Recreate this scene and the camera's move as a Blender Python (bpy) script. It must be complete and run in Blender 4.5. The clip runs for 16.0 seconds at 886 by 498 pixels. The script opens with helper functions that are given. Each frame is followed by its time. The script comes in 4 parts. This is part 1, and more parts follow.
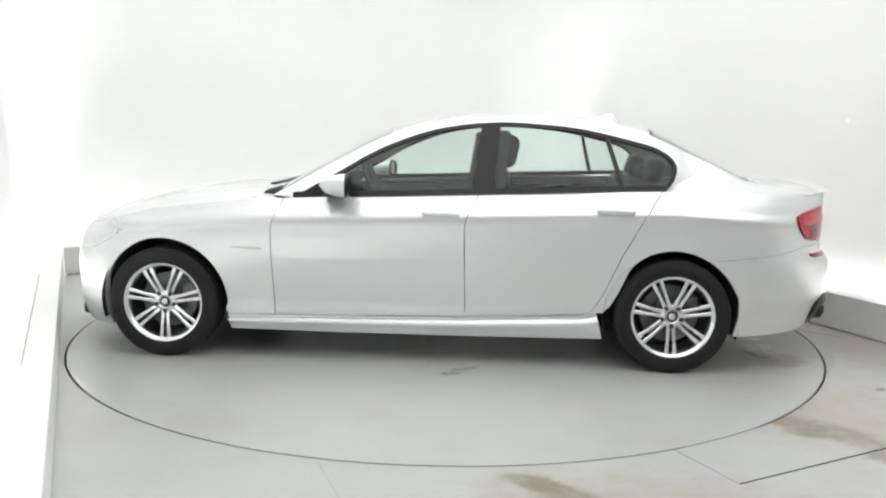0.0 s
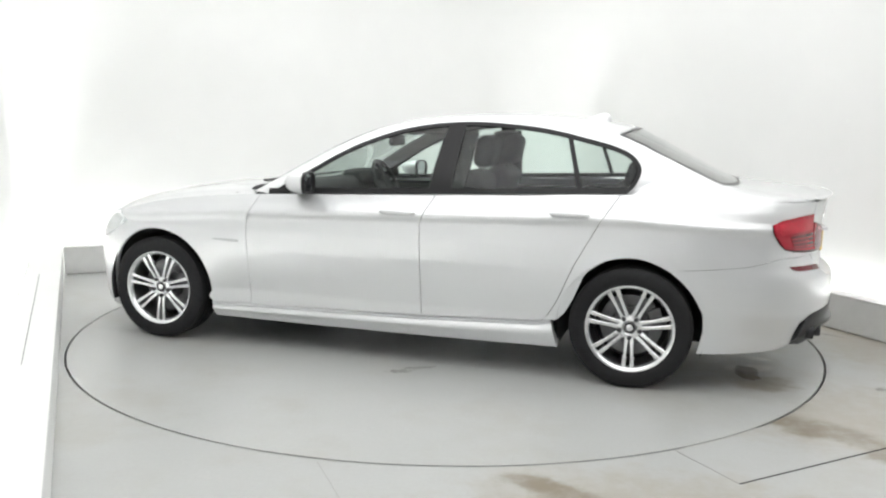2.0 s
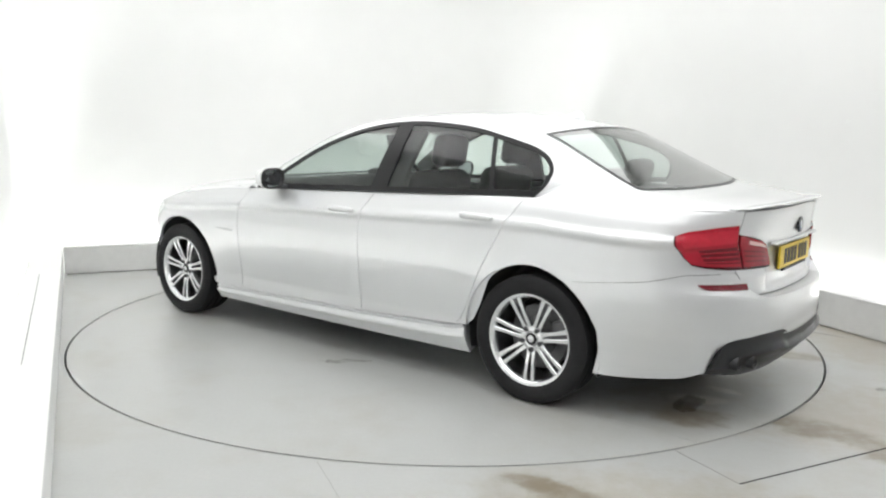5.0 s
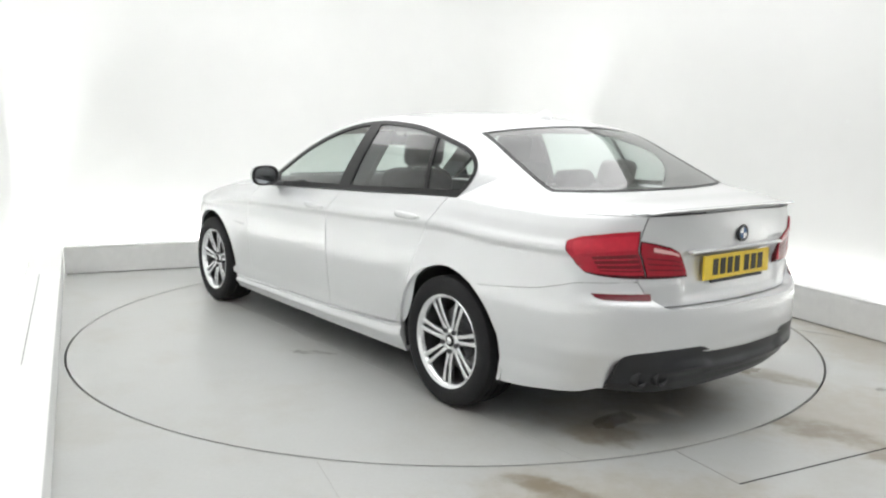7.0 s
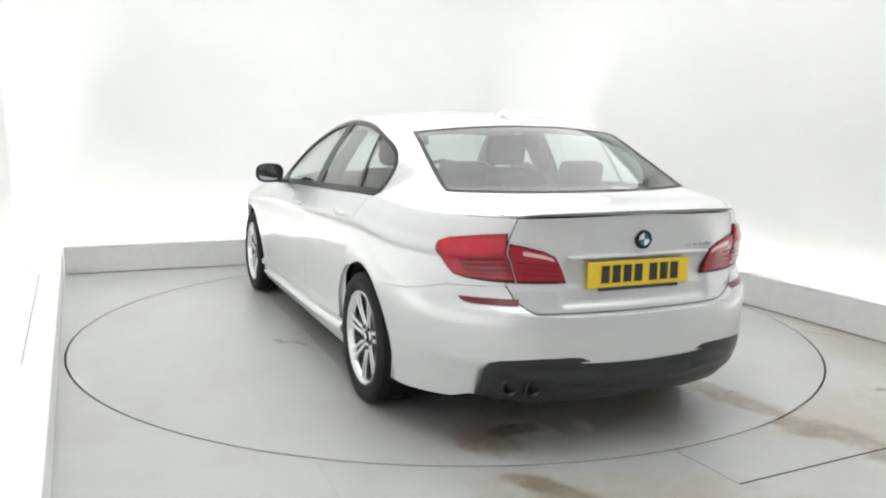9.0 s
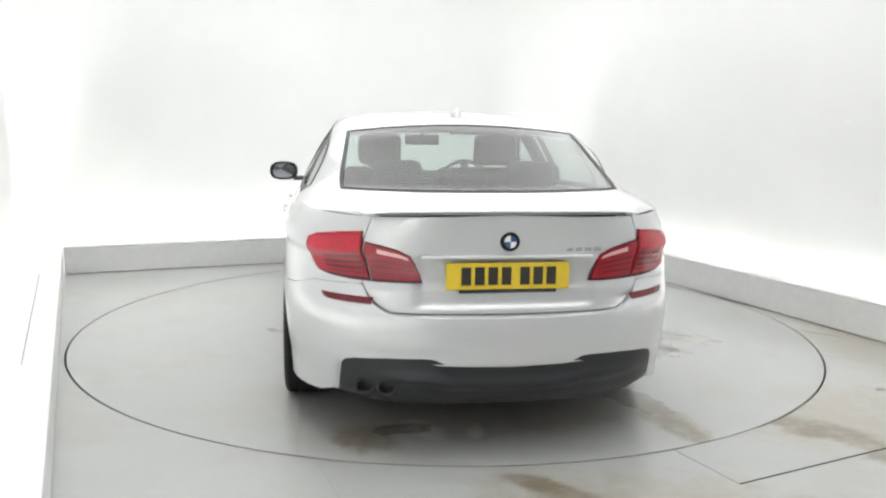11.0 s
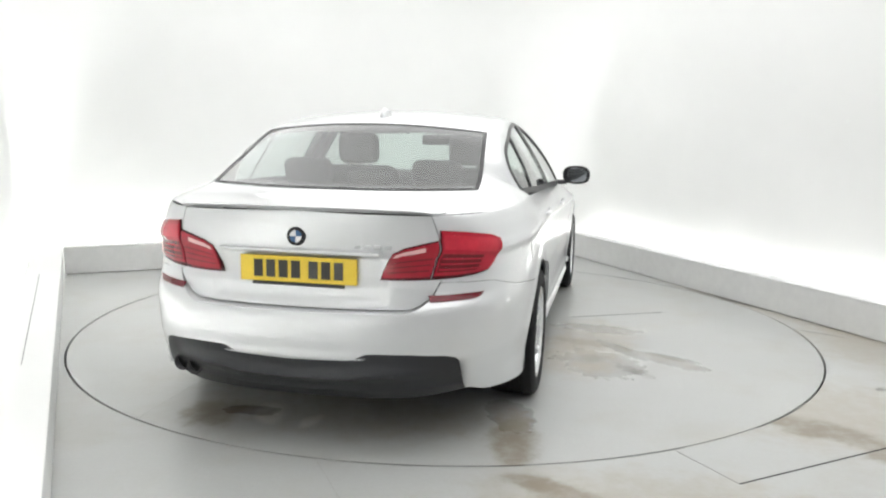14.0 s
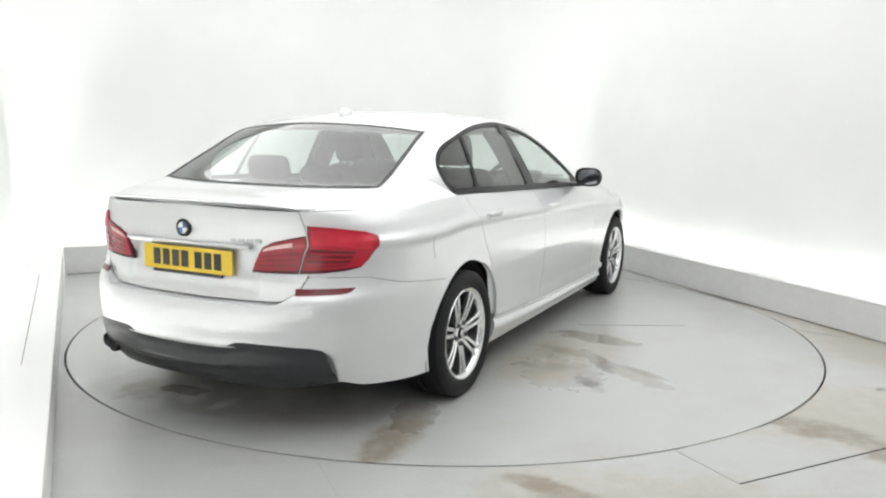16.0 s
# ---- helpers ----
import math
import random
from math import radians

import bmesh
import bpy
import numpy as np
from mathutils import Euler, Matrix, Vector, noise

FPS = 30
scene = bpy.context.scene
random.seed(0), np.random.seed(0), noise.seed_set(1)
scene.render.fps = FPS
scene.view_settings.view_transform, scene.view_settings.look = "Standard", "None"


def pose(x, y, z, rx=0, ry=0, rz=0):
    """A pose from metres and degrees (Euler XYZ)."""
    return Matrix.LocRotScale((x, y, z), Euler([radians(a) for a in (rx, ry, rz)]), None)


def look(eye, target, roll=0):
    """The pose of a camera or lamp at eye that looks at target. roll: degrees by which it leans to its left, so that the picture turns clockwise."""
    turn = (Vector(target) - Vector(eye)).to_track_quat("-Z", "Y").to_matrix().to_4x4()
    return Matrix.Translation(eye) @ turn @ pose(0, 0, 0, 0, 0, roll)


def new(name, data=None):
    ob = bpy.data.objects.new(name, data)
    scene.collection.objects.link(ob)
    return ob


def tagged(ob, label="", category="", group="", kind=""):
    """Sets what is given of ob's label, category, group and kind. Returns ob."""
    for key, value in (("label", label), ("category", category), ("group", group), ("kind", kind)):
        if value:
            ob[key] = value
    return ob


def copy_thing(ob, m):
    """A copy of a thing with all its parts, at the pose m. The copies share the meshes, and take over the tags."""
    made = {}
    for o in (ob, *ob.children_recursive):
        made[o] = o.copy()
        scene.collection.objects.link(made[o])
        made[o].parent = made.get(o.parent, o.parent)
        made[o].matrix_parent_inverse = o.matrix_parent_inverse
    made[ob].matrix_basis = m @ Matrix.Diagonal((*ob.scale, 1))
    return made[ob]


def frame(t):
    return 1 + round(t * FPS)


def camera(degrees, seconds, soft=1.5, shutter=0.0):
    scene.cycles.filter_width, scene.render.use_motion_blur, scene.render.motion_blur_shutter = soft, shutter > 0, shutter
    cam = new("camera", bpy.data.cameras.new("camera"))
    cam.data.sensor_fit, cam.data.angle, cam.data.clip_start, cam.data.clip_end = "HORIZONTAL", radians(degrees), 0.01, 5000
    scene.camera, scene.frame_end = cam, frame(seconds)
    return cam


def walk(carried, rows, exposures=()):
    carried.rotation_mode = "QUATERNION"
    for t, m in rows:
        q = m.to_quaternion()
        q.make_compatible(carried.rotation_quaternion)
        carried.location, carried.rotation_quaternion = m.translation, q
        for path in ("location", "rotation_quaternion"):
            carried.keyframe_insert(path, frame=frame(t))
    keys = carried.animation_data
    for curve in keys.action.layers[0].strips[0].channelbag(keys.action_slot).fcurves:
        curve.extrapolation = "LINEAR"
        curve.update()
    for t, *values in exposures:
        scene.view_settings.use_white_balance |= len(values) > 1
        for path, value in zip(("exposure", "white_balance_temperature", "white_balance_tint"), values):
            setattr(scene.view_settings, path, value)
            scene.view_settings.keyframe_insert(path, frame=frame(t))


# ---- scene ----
# camera on its bracket in the corner of the booth
cam = camera(57.95, 16.0, soft=2.2)
EYE = Vector((0.0, -5.578, 1.3811))
YAW, TILT = radians(0.234), radians(-8.709)
AIM = EYE + Vector((-math.sin(YAW) * math.cos(TILT), math.cos(YAW) * math.cos(TILT), math.sin(TILT)))
VIEW = look(EYE, AIM, 0.8595)
walk(cam, [(0.0, VIEW), (16.0, VIEW)], [(0.0, 0.41), (16.0, 0.41)])

# ---------------------------------------------------------------- world and light
world = bpy.data.worlds.new("world")
scene.world = world
world.use_nodes = True
world.node_tree.nodes["Background"].inputs[0].default_value = (0.9, 0.95, 1.0, 1)
world.node_tree.nodes["Background"].inputs[1].default_value = 0.1

CEILING_POWER = 1.16
TUBE_POWER = 28.0

# the booth stands turned against the camera; its own axes: n across, b along
TURN = radians(23.66)
ROOM = Matrix.Rotation(TURN, 4, "Z")
LEFT, RIGHT, BACK, NEAR = -2.480, 2.513, 2.800, -5.75
PLINTH_H, PLINTH_T, TROUGH, LEDGE = 0.247, 0.15, 0.30, 0.255
# the lit side of the booth runs slightly out of square
LEAN = Matrix.Translation((-2.48, -0.6, 0)) @ Matrix.Rotation(radians(1.25), 4, "Z") @ Matrix.Translation((2.48, 0.6, 0))
HEIGHT = 3.25
TABLE_R = 2.4541

SPIN = [(0.0, 176.43), (0.5, 172.98), (1.0, 169.54), (1.5, 166.11), (2.0, 162.68), (2.5, 159.25), (3.0, 155.82), (3.5, 152.38), (4.0, 148.94), (4.5, 145.49), (5.0, 142.03), (5.5, 138.56), (6.0, 135.08), (6.5, 131.58), (7.0, 128.07), (7.5, 124.55), (8.0, 121.02), (8.5, 117.47), (9.0, 113.91), (9.5, 110.35), (10.0, 106.77), (10.5, 103.18), (11.0, 99.59), (11.5, 95.99), (12.0, 92.38), (12.5, 88.78), (13.0, 85.18), (13.5, 81.58), (14.0, 78.00), (14.5, 74.42), (15.0, 70.85), (15.5, 67.31), (16.0, 63.79)]

CAR_X, CAR_Y = 0.124, 0.136


# ---------------------------------------------------------------- materials
def nodes_of(name):
    m = bpy.data.materials.new(name)
    m.use_nodes = True
    nt = m.node_tree
    return m, nt, nt.nodes["Principled BSDF"]


def link(nt, a, b):
    nt.links.new(a, b)


def node(nt, kind, **values):
    n = nt.nodes.new(kind)
    for k, v in values.items():
        if k in ("operation", "blend_type", "data_type", "interpolation_type"):
            if k == "operation":
                n.operation = v
            elif k == "blend_type":
                n.blend_type = v
            elif k == "data_type":
                n.data_type = v
            else:
                n.interpolation_type = v
        else:
            n.inputs[k].default_value = v
    return n


def noise_tex(nt, scale, detail=4.0, rough=0.55, coord="Object"):
    tc = nt.nodes.new("ShaderNodeTexCoord")
    n = nt.nodes.new("ShaderNodeTexNoise")
    n.inputs["Scale"].default_value = scale
    n.inputs["Detail"].default_value = detail
    n.inputs["Roughness"].default_value = rough
    link(nt, tc.outputs[coord], n.inputs["Vector"])
    return n


def ramp(nt, fac, lo, hi, a, b):
    """Maps fac from lo..hi to a..b, smoothly."""
    r = nt.nodes.new("ShaderNodeMapRange")
    r.interpolation_type = "SMOOTHSTEP"
    r.inputs["From Min"].default_value, r.inputs["From Max"].default_value = lo, hi
    r.inputs["To Min"].default_value, r.inputs["To Max"].default_value = a, b
    link(nt, fac, r.inputs["Value"])
    return r.outputs["Result"]


def mix(nt, fac, a, b):
    m = nt.nodes.new("ShaderNodeMix")
    m.data_type = "RGBA"
    for sock, v in ((m.inputs["A"], a), (m.inputs["B"], b)):
        if isinstance(v, tuple):
            sock.default_value = (*v, 1)
        else:
            link(nt, v, sock)
    if isinstance(fac, float):
        m.inputs["Factor"].default_value = fac
    else:
        link(nt, fac, m.inputs["Factor"])
    return m.outputs["Result"]


def arith(nt, op, a, b):
    m = nt.nodes.new("ShaderNodeMath")
    m.operation = op
    for i, v in enumerate((a, b)):
        if isinstance(v, (int, float)):
            m.inputs[i].default_value = v
        else:
            link(nt, v, m.inputs[i])
    return m.outputs[0]


def bump(nt, bsdf, height, strength, distance):
    b = nt.nodes.new("ShaderNodeBump")
    b.inputs["Strength"].default_value = strength
    b.inputs["Distance"].default_value = distance
    link(nt, height, b.inputs["Height"])
    link(nt, b.outputs["Normal"], bsdf.inputs["Normal"])


def plain(name, colour, rough, metal=0.0, coat=0.0, grain=40.0, vary=0.06, relief=0.0, spec=0.5):
    """A surface of one colour with slight variation at two scales."""
    m, nt, p = nodes_of(name)
    a = noise_tex(nt, grain, 5.0)
    b = noise_tex(nt, grain * 0.08, 2.0)
    f = arith(nt, "ADD", arith(nt, "MULTIPLY", a.outputs["Fac"], 0.5), arith(nt, "MULTIPLY", b.outputs["Fac"], 0.5))
    dark = tuple(c * (1 - vary) for c in colour)
    lite = tuple(min(1.0, c * (1 + vary)) for c in colour)
    link(nt, mix(nt, ramp(nt, f, 0.3, 0.7, 0, 1), dark, lite), p.inputs["Base Color"])
    p.inputs["Roughness"].default_value = rough
    p.inputs["Metallic"].default_value = metal
    p.inputs["Coat Weight"].default_value = coat
    p.inputs["Coat Roughness"].default_value = 0.06
    p.inputs["Specular IOR Level"].default_value = spec
    if relief:
        bump(nt, p, a.outputs["Fac"], relief, 0.002)
    return m


def glow(name, colour, strength):
    m, nt, p = nodes_of(name)
    p.inputs["Base Color"].default_value = (0.8, 0.8, 0.8, 1)
    p.inputs["Emission Color"].default_value = (*colour, 1)
    p.inputs["Emission Strength"].default_value = strength
    return m


def pane(name, tint, gloss=0.05, power=3.2):
    """Thin tinted glass: lets light through, mirrors at the grazing angle."""
    m, nt, p = nodes_of(name)
    nt.nodes.remove(p)
    tr = node(nt, "ShaderNodeBsdfTransparent", Color=(*tint, 1))
    gl = node(nt, "ShaderNodeBsdfGlossy", Roughness=0.02, Color=(1, 1, 1, 1))
    fr = node(nt, "ShaderNodeLayerWeight", Blend=0.5)
    f = arith(nt, "ADD", arith(nt, "MULTIPLY", arith(nt, "POWER", fr.outputs["Facing"], power), 0.95), gloss)
    mx = nt.nodes.new("ShaderNodeMixShader")
    link(nt, f, mx.inputs[0])
    link(nt, tr.outputs[0], mx.inputs[1])
    link(nt, gl.outputs[0], mx.inputs[2])
    link(nt, mx.outputs[0], nt.nodes["Material Output"].inputs[0])
    return m


def floor_paint(name, stains):
    """Worn grey floor paint, wet in patches; stains: (x, y, rx, ry, turn, kind), pale being a painted wet reflection.
    """
    m, nt, p = nodes_of(name)
    tc = nt.nodes.new("ShaderNodeTexCoord")
    sep = nt.nodes.new("ShaderNodeSeparateXYZ")
    link(nt, tc.outputs["Object"], sep.inputs[0])
    fine, broad, edge = noise_tex(nt, 55, 6), noise_tex(nt, 0.7, 6), noise_tex(nt, 7, 6, 0.65)
    small = noise_tex(nt, 26, 5, 0.65)
    smear = noise_tex(nt, 1.5, 7, 0.62)
    col = mix(nt, ramp(nt, broad.outputs["Fac"], 0.3, 0.75, 0, 1), (0.428, 0.438, 0.428), (0.462, 0.471, 0.460))
    scuff = noise_tex(nt, 9, 8, 0.7)
    col = mix(nt, ramp(nt, smear.outputs["Fac"], 0.46, 0.72, 0, 0.38), col, (0.345, 0.325, 0.275))
    col = mix(nt, ramp(nt, scuff.outputs["Fac"], 0.56, 0.74, 0, 0.30), col, (0.49, 0.48, 0.45))
    col = mix(nt, ramp(nt, fine.outputs["Fac"], 0.3, 0.7, 0, 0.10), col, (0.29, 0.29, 0.28))
    rough = ramp(nt, smear.outputs["Fac"], -1.0, 2.0, 0.27, 0.33)
    for x, y, rx, ry, turn, kind in stains:
        c, s = math.cos(radians(turn)), math.sin(radians(turn))
        dx, dy = arith(nt, "SUBTRACT", sep.outputs[0], x), arith(nt, "SUBTRACT", sep.outputs[1], y)
        u = arith(nt, "ADD", arith(nt, "MULTIPLY", dx, c / rx), arith(nt, "MULTIPLY", dy, s / rx))
        v = arith(nt, "ADD", arith(nt, "MULTIPLY", dx, -s / ry), arith(nt, "MULTIPLY", dy, c / ry))
        d = arith(nt, "SQRT", arith(nt, "ADD", arith(nt, "MULTIPLY", u, u), arith(nt, "MULTIPLY", v, v)), 0.0)
        jag = arith(nt, "MULTIPLY", arith(nt, "SUBTRACT", (small if kind == "dark" else edge).outputs["Fac"], 0.5), 3.0 if kind == "dark" else 1.6)
        f = ramp(nt, arith(nt, "ADD", d, jag), 0.55, 1.25, 1.0, 0.0)
        f = arith(nt, "MULTIPLY", f, ramp(nt, scuff.outputs["Fac"], 0.40, 0.70, 1.0, 0.5))
        if kind == "brown":
            col = mix(nt, arith(nt, "MULTIPLY", f, 0.85), col, (0.215, 0.18, 0.13))
        elif kind == "film":
            col = mix(nt, arith(nt, "MULTIPLY", f, 0.6), col, (0.335, 0.300, 0.235))
        elif kind == "dark":
            col = mix(nt, arith(nt, "MULTIPLY", f, 0.75), col, (0.12, 0.11, 0.10))
        elif kind == "pale":
            # bright reflection off wet floor, painted into the colour
            col = mix(nt, f, col, (0.82, 0.81, 0.77))
        if kind == "puddle":
            col = mix(nt, arith(nt, "MULTIPLY", f, 0.6), col, (0.20, 0.185, 0.165))
            rough = arith(nt, "SUBTRACT", rough, arith(nt, "MULTIPLY", f, 0.25))
        if kind == "wet":
            col = mix(nt, arith(nt, "MULTIPLY", f, 0.6), col, (0.28, 0.255, 0.215))
            rough = arith(nt, "SUBTRACT", rough, arith(nt, "MULTIPLY", f, 0.20))
    link(nt, col, p.inputs["Base Color"])
    link(nt, rough, p.inputs["Roughness"])
    return m


def wall_paint():
    m, nt, p = nodes_of("white_wall_paint")
    a, b = noise_tex(nt, 90, 3), noise_tex(nt, 0.9, 3)
    col = mix(nt, ramp(nt, b.outputs["Fac"], 0.35, 0.7, 0, 1), (0.75, 0.757, 0.745), (0.78, 0.787, 0.775))
    link(nt, col, p.inputs["Base Color"])
    p.inputs["Roughness"].default_value = 0.7
    bump(nt, p, a.outputs["Fac"], 0.08, 0.001)
    return m


def car_paint():
    m, nt, p = nodes_of("silver_car_paint")
    flake, haze = noise_tex(nt, 900, 2), noise_tex(nt, 2.5, 3)
    col = mix(nt, ramp(nt, flake.outputs["Fac"], 0.35, 0.65, 0, 1), (0.69, 0.70, 0.71), (0.76, 0.77, 0.78))
    col = mix(nt, ramp(nt, haze.outputs["Fac"], 0.4, 0.75, 0, 0.12), col, (0.62, 0.62, 0.61))
    link(nt, col, p.inputs["Base Color"])
    p.inputs["Metallic"].default_value = 0.55
    p.inputs["Roughness"].default_value = 0.34
    p.inputs["Coat Weight"].default_value = 0.8
    p.inputs["Coat Roughness"].default_value = 0.04
    return m


def lens(name, colour):
    m, nt, p = nodes_of(name)
    tc = nt.nodes.new("ShaderNodeTexCoord")
    w = nt.nodes.new("ShaderNodeTexNoise")
    w.inputs["Scale"].default_value = 30
    link(nt, tc.outputs["Object"], w.inputs["Vector"])
    dark = tuple(c * 0.9 for c in colour)
    link(nt, mix(nt, ramp(nt, w.outputs["Fac"], 0.3, 0.7, 0, 1), dark, colour), p.inputs["Base Color"])
    p.inputs["Roughness"].default_value = 0.25
    p.inputs["Coat Weight"].default_value = 0.5
    p.inputs["Coat Roughness"].default_value = 0.05
    p.inputs["Specular IOR Level"].default_value = 0.3
    return m


PAINT = car_paint()
WALL = wall_paint()
# near wall: an unlit bay put into the colour, darker than the other walls
NEAR_WALL = plain("unlit_bay_grey", (0.36, 0.36, 0.36), 0.7, grain=30, vary=0.06)
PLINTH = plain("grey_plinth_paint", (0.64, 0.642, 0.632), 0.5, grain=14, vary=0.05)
BLACK_GLOSS = plain("gloss_black_trim", (0.012, 0.012, 0.013), 0.28, coat=0.0, spec=0.28)
BLACK_PLASTIC = plain("black_plastic", (0.035, 0.036, 0.04), 0.5, relief=0.15, grain=300)
GREY_PLASTIC = plain("dark_grey_diffuser_plastic", (0.019, 0.020, 0.023), 0.36, grain=30)
RUBBER = plain("tyre_rubber", (0.014, 0.014, 0.015), 0.7, grain=30, vary=0.15, spec=0.25)
ALLOY = plain("bright_alloy", (0.80, 0.81, 0.82), 0.22, metal=0.95, coat=0.4, vary=0.04)
STEEL = plain("worn_brake_steel", (0.17, 0.17, 0.175), 0.4, metal=0.9, grain=20, vary=0.2)
LEATHER = plain("dark_grey_upholstery", (0.017, 0.017, 0.019), 0.6, grain=20, vary=0.12, spec=0.3)
CARPET = plain("black_cabin_lining", (0.022, 0.022, 0.024), 0.9, grain=200, vary=0.2)
CABIN_GREY = plain("grey_headlining", (0.50, 0.50, 0.48), 0.9, grain=200)
SIDE_GLASS = pane("side_window_glass", (0.80, 0.87, 0.84), 0.035)
REAR_GLASS = pane("rear_window_glass", (0.58, 0.66, 0.63), 0.022, 3.2)
FRONT_GLASS = pane("windscreen_glass", (0.82, 0.90, 0.86))
CLEAR_LENS = pane("clear_lamp_glass", (0.95, 0.97, 0.97), 0.05)
RED_OUTER = lens("red_lamp_lens", (0.42, 0.012, 0.030))
RED_MID = lens("mid_red_lamp_lens", (0.34, 0.011, 0.025))
RED_INNER = lens("dark_red_lamp_lens", (0.15, 0.008, 0.016))
RED_DEEP = lens("deep_red_lamp_edge", (0.07, 0.005, 0.009))
RED_STRIP = lens("bright_red_lamp_bar", (0.52, 0.020, 0.042))
YELLOW = plain("yellow_plate", (0.78, 0.56, 0.04), 0.4, vary=0.05)
PLATE_INK = plain("black_plate_print", (0.03, 0.028, 0.02), 0.5)
PIPE = plain("dark_chrome_pipe", (0.055, 0.055, 0.058), 0.3, metal=0.9, vary=0.1)
LETTERING = plain("satin_lettering", (0.50, 0.51, 0.52), 0.35, metal=0.7)
MIRROR = plain("mirror_silver", (0.42, 0.44, 0.46), 0.04, metal=1.0, vary=0.01)
BLUE = plain("blue_enamel", (0.05, 0.12, 0.25), 0.2, coat=0.8)
WHITE_ENAMEL = plain("white_enamel", (0.8, 0.8, 0.8), 0.2, coat=0.8)
FAINT = plain("dirt_filled_joint", (0.34, 0.335, 0.315), 0.5, grain=25, vary=0.12)
PIT = plain("dark_pit", (0.02, 0.02, 0.02), 0.9)
# tube strength is set side by side to balance the light in the booth
TUBE_BRIGHT = glow("lit_tube_bright", (1.0, 1.0, 0.995), TUBE_POWER * 2.9)
TUBE_DIM = glow("lit_tube_dim", (1.0, 1.0, 0.995), TUBE_POWER * 0.78)
TUBE = glow("lit_tube", (1.0, 1.0, 0.995), TUBE_POWER)
DIFFUSER = glow("lit_diffuser", (1.0, 1.0, 0.995), CEILING_POWER)

FLOOR_MAT = floor_paint("grey_floor_paint", [
    (1.99, -1.80, 0.95, 0.55, -30, "film"), (0.88, -2.88, 0.8, 0.4, -10, "film"), (2.94, -0.73, 0.5, 0.9, 20, "film"), (2.55, 0.55, 0.22, 1.2, 22, "film"),
    (1.76, -1.98, 0.31, 0.125, -38, "brown"), (0.36, -2.60, 0.13, 0.07, -20, "brown"), (0.47, -2.71, 0.19, 0.10, -40, "brown"), (1.95, -2.28, 0.15, 0.08, 20, "brown"),
    (2.38, -1.37, 0.035, 0.03, 0, "dark"), (2.60, -0.16, 0.16, 0.02, -40, "dark"), (2.30, 0.95, 0.03, 0.4, 24, "dark")])
TABLE_MAT = floor_paint("turntable_paint", [
    # the two pale entries paint in the reflection off the wet deck
    (-2.01, 0.43, 0.15, 0.075, 25, "pale"), (-2.07, 0.20, 0.09, 0.05, -15, "pale"),
    (-0.11, 1.20, 0.07, 0.032, 30, "dark"), (-0.19, 1.10, 0.10, 0.025, 30, "dark"), (-2.00, 0.52, 0.06, 0.14, 10, "puddle"), (-2.08, 0.70, 0.19, 0.15, 20, "brown"),
    (-1.97, 0.60, 0.025, 0.11, 5, "dark"), (-1.85, 0.10, 0.35, 0.75, 0, "film"),
    (-2.04, -0.75, 0.31, 0.12, 8, "brown"), (-1.75, -0.70, 0.22, 0.10, 20, "wet"), (-0.75, -1.10, 0.28, 0.22, 30, "wet"), (-0.58, -1.50, 0.28, 0.08, 55, "wet"), (-0.65, -0.92, 0.45, 0.22, 10, "film"),
    (-0.20, -1.05, 0.55, 0.30, 0, "film"), (-0.85, -1.30, 0.14, 0.05, 40, "dark"), (-0.67, -1.02, 0.09, 0.14, 20, "puddle"), (-0.52, -1.53, 0.19, 0.04, 60, "puddle"), (-0.42, -1.24, 0.22, 0.05, 35, "puddle"),
    (0.10, -1.08, 0.28, 0.10, 80, "puddle"), (-0.30, -0.98, 0.16, 0.08, 70, "brown")])


# ---------------------------------------------------------------- mesh helpers
def mesh_from(name, verts, faces, smooth=True):
    me = bpy.data.meshes.new(name)
    me.from_pydata([tuple(map(float, v)) for v in verts], [], faces)
    me.validate()
    bm = bmesh.new()
    bm.from_mesh(me)
    bmesh.ops.remove_doubles(bm, verts=bm.verts, dist=1e-5)
    bmesh.ops.recalc_face_normals(bm, faces=bm.faces)
    bm.to_mesh(me)
    bm.free()
    if smooth:
        me.polygons.foreach_set("use_smooth", [True] * len(me.polygons))
    return me


def add(name, me, material, parent=None, label=""):
    ob = new(name, me)
    if material and not me.materials:
        me.materials.append(material)
    if parent:
        ob.parent = parent
    if label:
        ob["label"] = label
    return ob


def part(name, bm, material, parent, label="", smooth=False):
    me = bpy.data.meshes.new(name)
    bm.to_mesh(me)
    bm.free()
    if smooth:
        me.polygons.foreach_set("use_smooth", [True] * len(me.polygons))
    return add(name, me, material, parent, label)


def box(x0, x1, y0, y1, z0, z1, bevel=0.0, segments=2):
    bm = bmesh.new()
    bmesh.ops.create_cube(bm, size=1.0)
    for v in bm.verts:
        v.co = Vector(((x0 + x1) / 2 + v.co.x * (x1 - x0), (y0 + y1) / 2 + v.co.y * (y1 - y0), (z0 + z1) / 2 + v.co.z * (z1 - z0)))
    if bevel:
        bmesh.ops.bevel(bm, geom=bm.edges[:], offset=bevel, segments=segments, affect="EDGES", profile=0.5)
    return bm


def moved(bm, m):
    bmesh.ops.transform(bm, matrix=m, verts=bm.verts)
    return bm


def joined(*bms):
    out = bmesh.new()
    for b in bms:
        me = bpy.data.meshes.new("tmp")
        b.to_mesh(me)
        b.free()
        out.from_mesh(me)
        bpy.data.meshes.remove(me)
    return out


